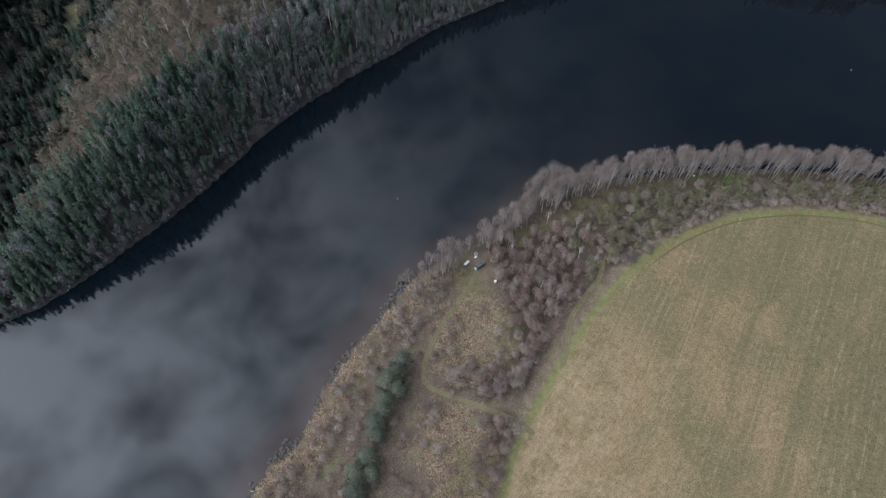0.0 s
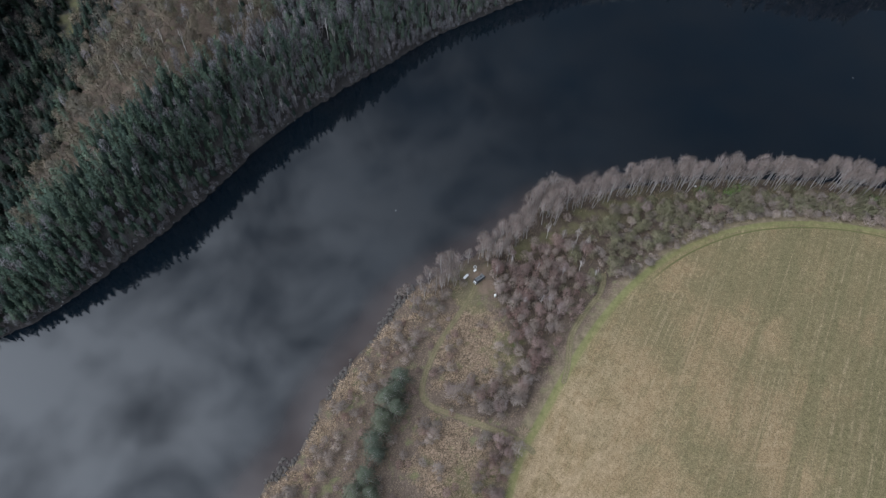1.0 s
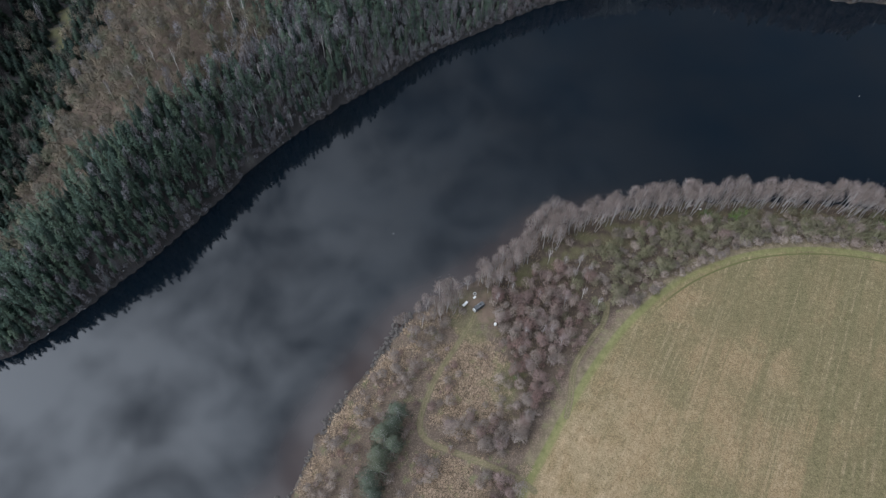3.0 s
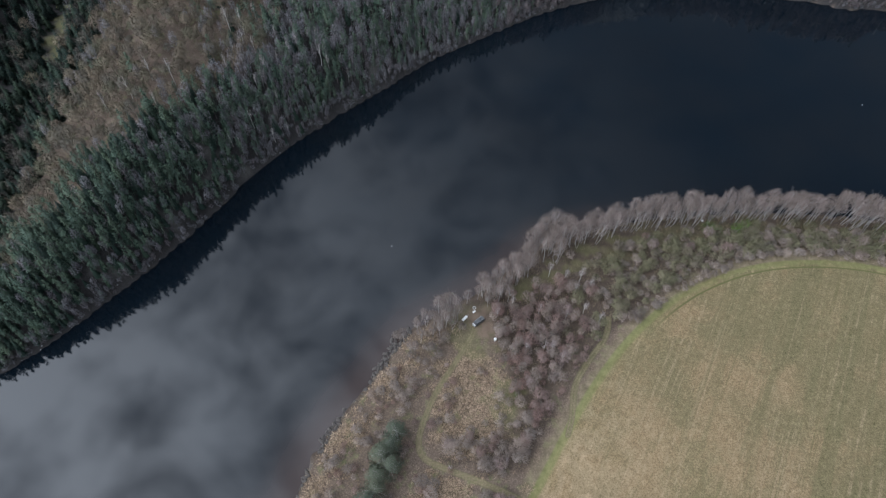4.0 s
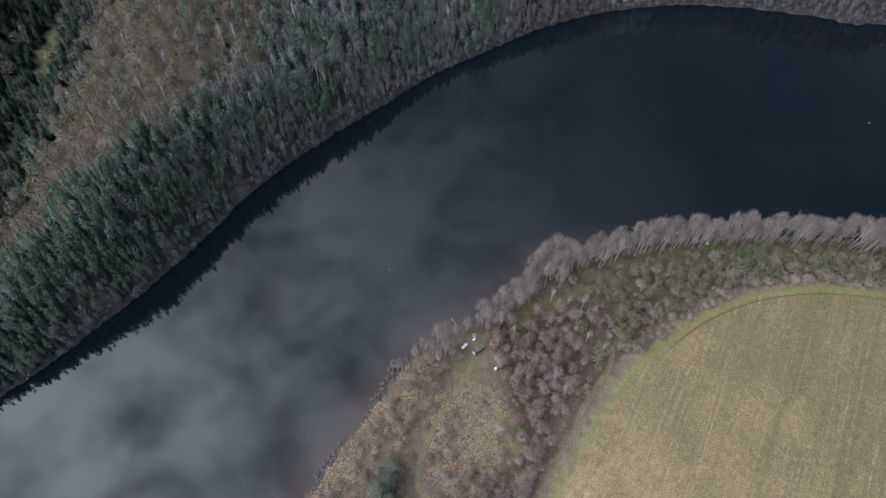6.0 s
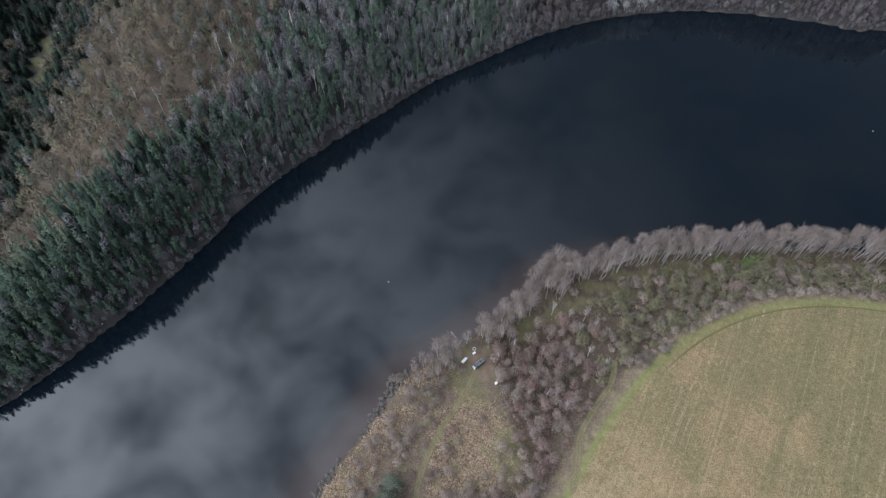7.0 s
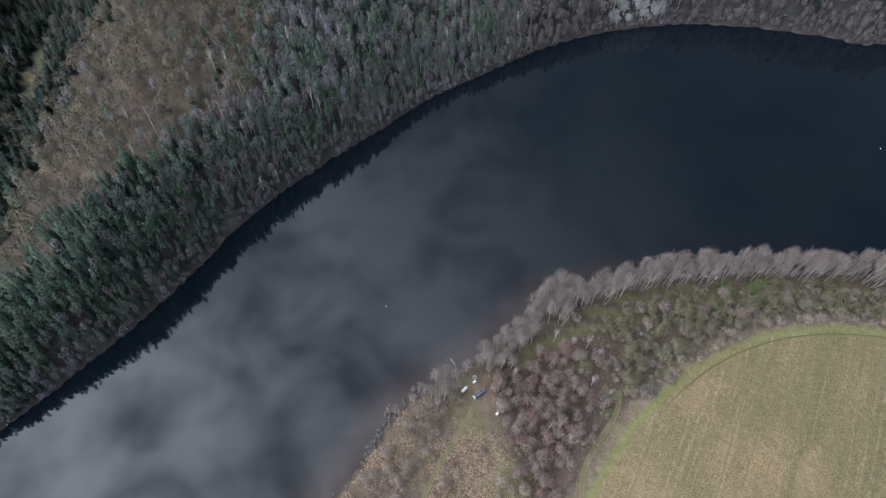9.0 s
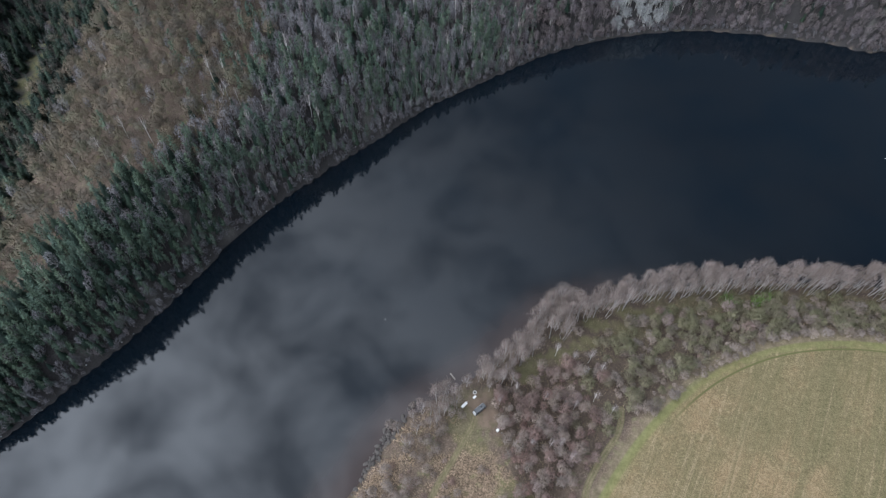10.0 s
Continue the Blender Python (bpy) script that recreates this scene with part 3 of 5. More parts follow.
def dome_tree(seed, tall, spread, limbs, twigs, stems=1, low=0.3, deep=0.36, fine=0.06, girth=0.012, long=(0.18, 0.42), jitter=0.42, slim=1.0, lean=0.04, subs=2):
    """A leafless tree: stems, limbs that climb to a rounded, lobed crown, and fine twigs that fan out from them."""
    rng = np.random.default_rng(seed)
    wood, crown = Cloth(), Cloth()
    centre, radii = np.array((0, 0, tall * (1 - deep))), np.array((spread, spread, tall * deep))
    lobes = rng.normal(size=(6, 3)) + (0, 0, 0.4)
    lobes /= np.linalg.norm(lobes, axis=1, keepdims=True)

    def swell(d):
        return 0.72 + 0.33 * np.exp(5 * ((d @ lobes.T).max(axis=-1) - 1))
    r, spines = tall * girth / math.sqrt(stems), []
    for i in range(stems):
        a, out = 6.283 * (i + rng.uniform(0, 0.5)) / stems, 0.0 if stems == 1 else 1.0
        foot = np.array((math.cos(a), math.sin(a), 0)) * 0.3 * out
        top = np.array((math.cos(a) * spread * 0.35 * out, math.sin(a) * spread * 0.35 * out, tall * (1 - deep * rng.uniform(0.3, 0.6)))) + np.append(rng.normal(0, lean, 2) * tall, 0)
        kink = np.append(rng.normal(0, 0.015, 2) * tall, 0)
        spine = [foot - (0, 0, 0.5), foot + (top - foot) * 0.33 + kink, foot + (top - foot) * 0.66 - kink * 0.6, top]
        wood.tube(spine, [r, r * 0.78, r * 0.52, r * 0.2], 5)
        spines.append(spine)
    ends = []
    for i in range(limbs):
        d = rng.normal(size=3) + (0, 0, 0.35)
        d[2] = max(d[2], -0.5)
        d /= np.linalg.norm(d)
        tip = centre + d * radii * swell(d) * rng.uniform(0.72, 0.92)
        spine = spines[i % stems]
        z = low * tall + max(tip[2] - low * tall, 0.1 * tall) * rng.uniform(0.05, 0.5)
        t = min(max(z / max(spine[3][2], 0.1), 0.02), 0.98) * 3
        k = min(int(t), 2)
        root = spine[k] + (spine[k + 1] - spine[k]) * (t - k)
        mid = root + (tip - root) * (0.6, 0.6, 0.45)
        wood.tube([root, mid, tip], [r * 0.34 * slim, r * 0.2 * slim, r * 0.06 * slim], 3)
        ends += [(mid, tip), (mid, tip), (root, mid)]
        for j in range(subs):
            b = mid + (tip - mid) * rng.uniform(0.0, 0.6)
            e = b + (tip - mid) * 0.5 + rng.normal(0, 0.22, 3) * spread
            wood.tube([b, e], [r * 0.12 * slim, r * 0.04 * slim], 3)
            ends += [(b, e), (b, e)]
    ends = np.array([np.concatenate(e) for e in ends])
    pick = ends[rng.integers(0, len(ends), twigs)]
    along = pick[:, 3:] - pick[:, :3]
    base = pick[:, :3] + along * rng.uniform(0.0, 1.0, (twigs, 1)) ** 0.7
    shell = rng.normal(size=(twigs, 3)) + (0, 0, 0.3)
    shell[:, 2] = np.maximum(shell[:, 2], -0.6)
    shell /= np.linalg.norm(shell, axis=1, keepdims=True)
    spot = centre + shell * radii * (swell(shell) * rng.uniform(0.45, 0.86, twigs))[:, None]
    base = np.where(rng.uniform(0, 1, (twigs, 1)) < 0.72, spot, base)
    out = base - (centre - (0, 0, 0.8 * tall * deep))
    way = 0.8 * out / np.linalg.norm(out, axis=1, keepdims=True) + 0.25 * along / np.linalg.norm(along, axis=1, keepdims=True) + rng.normal(0, jitter, (twigs, 3))
    crown.slivers(base, way, rng.uniform(*long, twigs) * spread, rng.uniform(0.6, 1.4, twigs) * fine, rng)
    return wood.arrays(), crown.arrays()


def bush(seed, tall, spread, twigs, fine=0.085, limbs=9, subs=1):
    """Many stems from one foot under a rounded crown of fine twigs."""
    return dome_tree(seed, tall, spread, limbs, twigs, stems=3, low=0.05, deep=0.46, fine=fine, girth=0.016, long=(0.22, 0.5), jitter=0.42, slim=0.9, subs=subs)


def spruce(seed, tall, spread, tiers, blades):
    rng = np.random.default_rng(seed)
    wood, crown = Cloth(), Cloth()
    wood.tube([(0, 0, -0.5), (0, 0, tall * 0.5), (rng.normal(0, 0.1), rng.normal(0, 0.1), tall)], [tall * 0.014, tall * 0.009, 0.02], 5)
    for i in range(tiers):
        t = (i + rng.uniform(0, 0.6)) / tiers
        z = tall * (0.12 + 0.86 * t)
        r = spread * (1 - t) ** 0.85 + 0.18
        n = max(4, int(blades * (1 - 0.6 * t)))
        a = rng.uniform(0, 6.283) + np.arange(n) * 6.283 / n + rng.normal(0, 0.25, n)
        rr = r * rng.uniform(0.65, 1.15, n)
        out = np.stack([np.cos(a), np.sin(a), np.full(n, 0.0)], 1)
        side = np.stack([-np.sin(a), np.cos(a), np.zeros(n)], 1)
        droop = rng.uniform(0.25, 0.55, n)[:, None] * np.array([(0, 0, 1)])
        root = np.array((0, 0, z)) + out * 0.05
        tip = np.array((0, 0, z)) + (out - droop) * rr[:, None]
        midp = np.array((0, 0, z)) + (out * 0.55 - droop * 0.35) * rr[:, None]
        w = rr[:, None] * rng.uniform(0.2, 0.34, (n, 1))
        left, right = midp + side * w - (0, 0, 0.12), midp - side * w - (0, 0, 0.12)
        v = np.stack([root, left, tip, right], 1).reshape(-1, 3)
        k = np.arange(n)[:, None] * 4
        crown.add(v, np.concatenate([k + (0, 1, 2), k + (0, 2, 3)], 0))
    return wood.arrays(), crown.arrays()


def pine(seed, tall, spread, clumps, flakes, blade=1.0, low=0.42):
    """A conifer with needles in loose clumps on spreading arms."""
    rng = np.random.default_rng(seed)
    wood, crown = Cloth(), Cloth()
    lean = rng.normal(0, 0.04, 2) * tall
    wood.tube([(0, 0, -0.5), (lean[0] * 0.4, lean[1] * 0.4, tall * 0.5), (lean[0], lean[1], tall * 0.97)], [tall * 0.017, tall * 0.012, 0.05], 5)
    for i in range(clumps):
        t = rng.uniform(low, 1.0)
        a, r = rng.uniform(0, 6.283), spread * math.sqrt(rng.uniform(0.02, 1)) * min(1.0, (1.12 - t) * 1.7)
        c = np.array((lean[0] * t + math.cos(a) * r, lean[1] * t + math.sin(a) * r, tall * t))
        wood.tube([(lean[0] * t, lean[1] * t, tall * t - 0.25 * r), c], [0.07, 0.03], 3)
        o = rng.normal(0, 1, (flakes, 3)) * (spread * 0.27, spread * 0.27, spread * 0.16)
        crown.slivers(c + o * 0.4, o + (0, 0, 0.25), rng.uniform(0.45, 0.95, flakes), rng.uniform(0.2, 0.42, flakes) * blade, rng)
    return wood.arrays(), crown.arrays()


def narrow_pine(seed, tall, spread, tufts_of, blades):
    """A slender conifer: sprays of needles that thin out to a pointed top."""
    rng = np.random.default_rng(seed)
    wood, crown = Cloth(), Cloth()
    lean = rng.normal(0, 0.03, 2) * tall
    wood.tube([(0, 0, -0.5), (lean[0] * 0.4, lean[1] * 0.4, tall * 0.5), (lean[0], lean[1], tall * 0.97)], [tall * 0.013, tall * 0.009, 0.04], 4)
    t = 0.22 + 0.78 * (np.arange(tufts_of) + rng.uniform(0, 1, tufts_of)) / tufts_of
    a, r = rng.uniform(0, 6.283, tufts_of), spread * (1.05 - t) ** 0.7 * rng.uniform(0.2, 1.0, tufts_of)
    c = np.stack([lean[0] * t + np.cos(a) * r, lean[1] * t + np.sin(a) * r, tall * t], 1)
    pick = rng.integers(0, tufts_of, blades)
    o = rng.normal(0, 1, (blades, 3)) * ((1.15 - t[pick]) * 0.32)[:, None]
    crown.slivers(c[pick] + o * spread * 0.8, o + (0, 0, 0.12), rng.uniform(0.5, 1.1, blades), rng.uniform(0.18, 0.36, blades), rng)
    return wood.arrays(), crown.arrays()


def leafy_bush(seed, tall, spread, leaves):
    rng = np.random.default_rng(seed)
    wood, crown = Cloth(), Cloth()
    for i in range(5):
        a = rng.uniform(0, 6.283)
        wood.tube([(0, 0, -0.3), (math.cos(a) * spread * 0.5, math.sin(a) * spread * 0.5, tall * 0.75)], [0.08, 0.02], 3)
    d = rng.normal(size=(leaves, 3))
    d[:, 2] = np.abs(d[:, 2])
    d /= np.linalg.norm(d, axis=1, keepdims=True)
    lumps = 1 + 0.3 * np.sin(d[:, 0] * 4 + seed) * np.sin(d[:, 1] * 5 + seed)
    c = d * (rng.uniform(0.45, 1.0, leaves) * lumps)[:, None] * (spread, spread, tall * 0.8) + (0, 0, tall * 0.15)
    crown.flakes(c, d + rng.normal(0, 0.5, (leaves, 3)), rng.uniform(0.14, 0.3, leaves), rng)
    return wood.arrays(), crown.arrays()


def rounded_crown(shape, heart, lift, grain):
    """Turns twigs and leaves outward from the crown's heart and gives them its soft rounding. Returns verts, faces, normals for wood and crown."""
    (wv, wf), (v, f) = shape
    tall = v[:, 2].max()
    base = v.min(axis=0)[2]
    c = v[f].mean(axis=1)
    mid = np.array((c[:, 0].mean(), c[:, 1].mean(), base + (tall - base) * heart))
    out = c - mid
    wide = max(np.abs(out[:, :2]).max(), 0.5)
    out = out / (wide, wide, max(tall - mid[2], 0.5)) + (0, 0, lift)
    out /= np.linalg.norm(out, axis=1, keepdims=True) + 1e-6
    g = np.cross(v[f[:, 1]] - v[f[:, 0]], v[f[:, 2]] - v[f[:, 0]])
    g /= np.linalg.norm(g, axis=1, keepdims=True) + 1e-9
    back = (g * out).sum(1) < 0
    f = f.copy()
    f[back] = f[back][:, ::-1]
    g[back] *= -1
    n = out + grain * g
    n /= np.linalg.norm(n, axis=1, keepdims=True)
    sp = v[f].reshape(-1, 3)
    return (wv, wf, None), (sp, np.arange(len(sp)).reshape(-1, 3), np.repeat(n, 3, 0))


class Kind:
    """Some shapes of one kind of plant, planted one by one or as one mass."""

    def __init__(self, name, label, category, group, wood, leaf, shapes, heart=0.35, lift=0.8, grain=0.15):
        self.name, self.label, self.category, self.group, self.wood, self.leaf = name, label, category, group, wood, leaf
        self.shapes = [rounded_crown(shape, heart, lift, grain) for shape in shapes]
        self.meshes = None

    def single(self, places):
        if self.meshes is None:
            self.meshes = [(mesh_of("trunk", *w[:2], [self.wood]), mesh_of("crown", *c[:2], [self.leaf], normals=c[2])) for w, c in self.shapes]
        for x, y, z, size, turn, pick in places:
            root = new(self.name)
            root.empty_display_size = 0.5
            root.matrix_basis = Matrix.LocRotScale((x, y, z), Euler((0, 0, turn)), (size, size, size))
            tagged(root, self.label, self.category, self.group)
            for me, what in zip(self.meshes[int(pick) % len(self.meshes)], ("trunk", "crown")):
                new(what, me).parent = root

    def mass(self, name, label, places, rng):
        vs, fs, ns, slots, tints, base = [], [], [], [], [], 0
        for x, y, z, size, turn, pick in places:
            tint = rng.uniform()
            c, s = math.cos(turn) * size, math.sin(turn) * size
            for slot, (v, f, n) in enumerate(self.shapes[int(pick) % len(self.shapes)]):
                n = np.zeros(v.shape) if n is None else n
                ns.append(np.stack([(n[:, 0] * c - n[:, 1] * s) / size, (n[:, 0] * s + n[:, 1] * c) / size, n[:, 2]], 1))
                vs.append(np.stack([v[:, 0] * c - v[:, 1] * s + x, v[:, 0] * s + v[:, 1] * c + y, v[:, 2] * size + z], 1))
                fs.append(f + base)
                slots.append(np.full(len(f), slot))
                tints.append(np.full(len(v), tint))
                base += len(v)
        if vs:
            me = mesh_of(name, np.concatenate(vs), np.concatenate(fs), [self.wood, self.leaf], np.concatenate(slots), np.concatenate(tints), normals=np.concatenate(ns))
            tagged(new(name, me), label, self.category, kind="stuff")


def scatter(rng, bounds, gap, keep, sizes=(0.8, 1.2), sink=0.0):
    """Places on a jittered grid that keep(x, y) lets stand: rows of x, y, z, size, turn, pick."""
    x0, x1, y0, y1 = bounds
    gx, gy = np.meshgrid(np.arange(x0, x1, gap), np.arange(y0, y1, gap))
    gx = (gx + rng.uniform(-0.48, 0.48, gx.shape) * gap).ravel()
    gy = (gy + rng.uniform(-0.48, 0.48, gy.shape) * gap).ravel()
    chance = rng.uniform(0, 1, gx.shape)
    ok = chance < keep(gx, gy)
    gx, gy = gx[ok], gy[ok]
    n = len(gx)
    grown = rng.uniform(*sizes, n) * (0.65 + 0.35 * ease(0, 16, far_inland(gx, gy))) if y1 > 300 else rng.uniform(*sizes, n) * (0.90 + 0.16 * ease(26, 44, gx) if gap == 3.0 else 1)
    return np.stack([gx, gy, height(gx, gy) - sink, grown, rng.uniform(0, 6.283, n), rng.integers(0, 99, n)], 1)


def plant_out(kind, places, count, centre, rng, mass_name, mass_label):
    """The plants nearest to a place of the plan stand singly, the rest as one mass."""
    order = np.argsort(np.hypot(places[:, 0] - centre[0], places[:, 1] - centre[1]))
    kind.single(places[order[:count]])
    kind.mass(mass_name, mass_label, places[order[count:]], rng)


ALDER = Kind("alder_tree", "tall leafless grey tree on the river bank", "tree", "bare trees along the river bank", M_BARK, M_TWIG,
             [dome_tree(10 + i, 18.5, 3.1 + 0.45 * (i % 3), 15, 900, stems=1 + i % 2, low=0.36, deep=0.27 + 0.03 * (i % 4), fine=0.072, girth=0.0085, slim=1.2, lean=0.06) for i in range(8)], heart=0.3, lift=0.55)
BIG_ALDER = Kind("poplar_tree", "large leafless grey tree with a broad round crown", "tree", "bare trees along the river bank", M_BARK, M_TWIG,
                 [dome_tree(20 + i, 21, 5.2, 30, 1900, low=0.25, deep=0.36, fine=0.07, girth=0.014, long=(0.1, 0.24)) for i in range(3)], heart=0.3, lift=0.5)
BIRCH = Kind("birch_tree", "leafless birch with a white trunk and fine crown", "tree", "birches", M_BIRCH, M_TWIG_BIRCH,
             [dome_tree(30 + i, 15, 2.3, 12, 380, low=0.3, deep=0.36, fine=0.06, girth=0.011, slim=0.9, subs=1, lean=0.03) for i in range(5)], heart=0.3, lift=0.6)
THICKET = Kind("thorn_tree", "leafless purple-brown young tree in a thicket", "tree", "thicket trees", M_TWIG_RED, M_TWIG_RED,
               [dome_tree(50 + i, 8.5, 2.7 + 0.3 * (i % 3), 11, 680, stems=2 + i % 2, low=0.15, deep=0.42, fine=0.1, girth=0.014, subs=1) for i in range(6)], heart=0.25, lift=0.45)
ASH = Kind("ash_tree", "leafless grey young tree with a fine round crown", "tree", "grey thicket trees", M_TWIG_BUSH, M_TWIG_BUSH,
           [dome_tree(60 + i, 9.5, 2.5 + 0.3 * (i % 3), 11, 600, stems=1 + i % 2, low=0.2, deep=0.4, fine=0.09, girth=0.012, subs=1) for i in range(5)], heart=0.25, lift=0.5)
GREY_BUSH = Kind("willow_bush", "leafless grey bush with many fine stems", "bush", "grey bushes", M_TWIG_BUSH, M_TWIG_BUSH, [bush(70 + i, 4.4, 2.6, 400, 0.11) for i in range(5)], heart=0.2, lift=0.45)
RED_BUSH = Kind("thorn_bush", "low leafless purple-brown bush in dry grass", "bush", "purple-brown bushes", M_TWIG_RED, M_TWIG_RED, [bush(80 + i, 3.2, 2.1, 290, 0.1) for i in range(4)], heart=0.2, lift=0.45)
OLIVE_BUSH = Kind("elder_bush", "leafless olive-brown bush beside the field", "bush", "olive bushes", M_TWIG_OLIVE, M_TWIG_OLIVE, [bush(90 + i, 4.8, 2.7, 430, 0.115) for i in range(4)], heart=0.2, lift=0.45)
GREEN_BUSH = Kind("evergreen_bush", "evergreen bush with dense green leaves", "bush", "green bushes", M_BARK, M_GREEN, [leafy_bush(95 + i, 4.5, 3.0, 420) for i in range(3)])
PINE = Kind("pine_tree", "green pine tree with clumped needles", "tree", "pines on the near bank", M_BARK, M_PINE, [pine(100 + i, 11, 4.4, 52, 36, 0.6, low=0.2) for i in range(4)], lift=0.3)
SPRUCE = Kind("spruce_tree", "dark green spruce on the steep far bank", "tree", "spruces on the far bank", M_BARK_DARK, M_SPRUCE, [spruce(110 + i, 13, 2.5, 17, 12) for i in range(5)], lift=1.3)
VALLEY_SPRUCE = Kind("spruce_tree", "dark spruce in the valley behind the ridge", "tree", "", M_BARK_DARK, M_SPRUCE, [spruce(115 + i, 13, 3.1, 13, 9) for i in range(4)], heart=0.5, lift=0.1)
SLOPE_PINE = Kind("fir_tree", "grey-green narrow conifer on the steep far bank", "tree", "pines on the far bank", M_BARK_DARK, M_SLOPE, [narrow_pine(120 + i, 14, 2.3, 15, 330) for i in range(7)], heart=0.4, lift=0.7, grain=0.1)
SLOPE_BARE = Kind("bare_tree", "leafless grey-brown tree on the steep far bank", "tree", "bare trees on the far bank", M_BARK_DARK, M_TWIG_SLOPE,
                  [dome_tree(130 + i, 13, 2.5, 5, 330, low=0.2, deep=0.44, fine=0.16, girth=0.011, long=(0.15, 0.36), jitter=0.5, subs=0) for i in range(6)], heart=0.3, lift=0.7)
OAK = Kind("oak_tree", "brown round-crowned oak on the ridge", "tree", "oaks on the ridge", M_BROWN, M_BROWN, [dome_tree(140 + i, 10.5, 4.0 + 0.4 * (i % 3), 7, 640, low=0.25, deep=0.4, fine=0.16, long=(0.15, 0.34), jitter=0.5, subs=0) for i in range(7)], heart=0.25, lift=0.4, grain=0.08)
PALE = Kind("lichen_tree", "pale lichen-grey leafless tree on a rocky bank", "tree", "pale trees on the far bank", M_BIRCH, M_TWIG_PALE,
            [dome_tree(150 + i, 14, 3.9, 10, 620, stems=1 + i % 2, low=0.2, deep=0.42, fine=0.15, subs=1) for i in range(3)])

rng = np.random.default_rng(7)


def far_cover(x, y):
    """What grows where on the far bank: inland distance, ridge, valley behind it, dark spruce slope, crowding."""
    d = far_inland(x, y)
    ridge = ease(24, 36, d + 5 * waves(x, y, 25, 21) - 9 * ease(-130, -165, x)) * ease(-88, -112, x)
    valley = ease(-196, -216, x + 6 * waves(x, y, 22, 22))
    dark = ease(-98, -116, x + 5 * waves(x, y, 18, 26)) * ease(275, 245, y)
    crowd = 0.6 + 0.4 * ease(36, 22, d)
    z = height(x, y)
    crowd = crowd * (y < 473 - 1.57 * z) * (np.abs(x) < 0.741 * (0.56 * y + 0.83 * (250 - z)) + 8)
    return d, ridge, valley, dark, crowd


FAR_BOX = (-325, 335, 112, 478)


def keep_spruce(x, y):
    d, ridge, valley, dark, crowd = far_cover(x, y)
    share = 0.10 + 0.42 * dark * (1 - ridge) + 0.10 * waves(x, y, 30, 23) - 0.10 * ease(0, 60, x)
    share = np.where(valley > 0.5, 0.0, share * (1 - 0.95 * ridge))
    return np.where(d > 1.2, share * crowd, 0)


def keep_pine(x, y):
    d, ridge, valley, dark, crowd = far_cover(x, y)
    share = (0.32 + 0.02 * dark + 0.14 * waves(x, y, 40, 24) - 0.3 * ease(30, 90, x)) * (1 - 0.95 * ridge) * (1 - valley)
    return np.where(d > 2.5, share * crowd, 0)


def keep_bare(x, y):
    d, ridge, valley, dark, crowd = far_cover(x, y)
    share = (0.56 - 0.38 * dark - 0.14 * waves(x, y, 40, 24) + 0.35 * ease(30, 90, x)) * (1 - 0.9 * ridge) * (1 - 0.9 * valley)
    share = np.maximum(share, 0.8 * ease(6, 2, d)) * ease(60, 30, x)
    return np.where(d > -0.2, share * crowd, 0)


def keep_right(x, y):
    d, ridge, valley, dark, crowd = far_cover(x, y)
    return np.where((d > 0.2) & (crowd > 0), ease(25, 50, x) * 0.9 * (np.abs(x - 138) > 17) * (away(x, y, [(238, 412), (238, 424)]) > 4.5), 0)


def keep_oak(x, y):
    d, ridge, valley, dark, crowd = far_cover(x, y)
    clear = away(x, y, [(-253, 392), (-243, 345)]) > 8
    return np.where((d > 10) & clear & (crowd > 0), ridge * (1 - 0.9 * valley), 0)


def keep_valley(x, y):
    d, ridge, valley, dark, crowd = far_cover(x, y)
    return (valley > 0.5) * (crowd > 0) * (away(x, y, [(-253, 392), (-243, 345)]) > 7)


plant_out(SPRUCE, scatter(rng, FAR_BOX, 2.7, keep_spruce, (0.7, 1.25)), 260, (-140, 205), rng, "spruce_forest", "dark green spruce forest on the far bank")
VALLEY_SPRUCE.mass("valley_spruces", "dense dark spruce forest in the valley behind the ridge", scatter(rng, (-325, -190, 130, 478), 5.0, lambda x, y: 0.8 * keep_valley(x, y), (0.6, 1.35)), rng)
VALLEY_BARE = Kind("bare_tree", "leafless grey tree in the valley behind the ridge", "tree", "", M_BARK_DARK, M_BARK_DARK, [dome_tree(180 + i, 11, 3.6, 6, 260, deep=0.42, fine=0.13, subs=0) for i in range(3)], heart=0.4, lift=0.2)
VALLEY_BARE.mass("valley_trees", "leafless grey-brown trees among the valley spruces", scatter(rng, (-325, -190, 130, 478), 7.0, lambda x, y: 0.45 * keep_valley(x, y), (0.7, 1.3)), rng)
plant_out(SLOPE_PINE, scatter(rng, FAR_BOX, 3.1, keep_pine, (0.85, 1.35)), 260, (-85, 290), rng, "pine_forest", "grey-green pine forest on the far bank")
plant_out(SLOPE_BARE, scatter(rng, FAR_BOX, 3.1, keep_bare, (0.85, 1.35)), 260, (-50, 320), rng, "bare_forest", "leafless grey-brown forest on the far bank")
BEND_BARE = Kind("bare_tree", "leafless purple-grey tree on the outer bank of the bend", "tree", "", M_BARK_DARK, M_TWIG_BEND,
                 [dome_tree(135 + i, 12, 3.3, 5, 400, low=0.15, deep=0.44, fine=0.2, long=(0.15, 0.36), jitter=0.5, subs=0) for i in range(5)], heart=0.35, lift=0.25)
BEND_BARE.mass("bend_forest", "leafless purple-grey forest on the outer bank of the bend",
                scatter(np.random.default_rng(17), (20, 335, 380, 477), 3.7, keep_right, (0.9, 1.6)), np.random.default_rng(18))
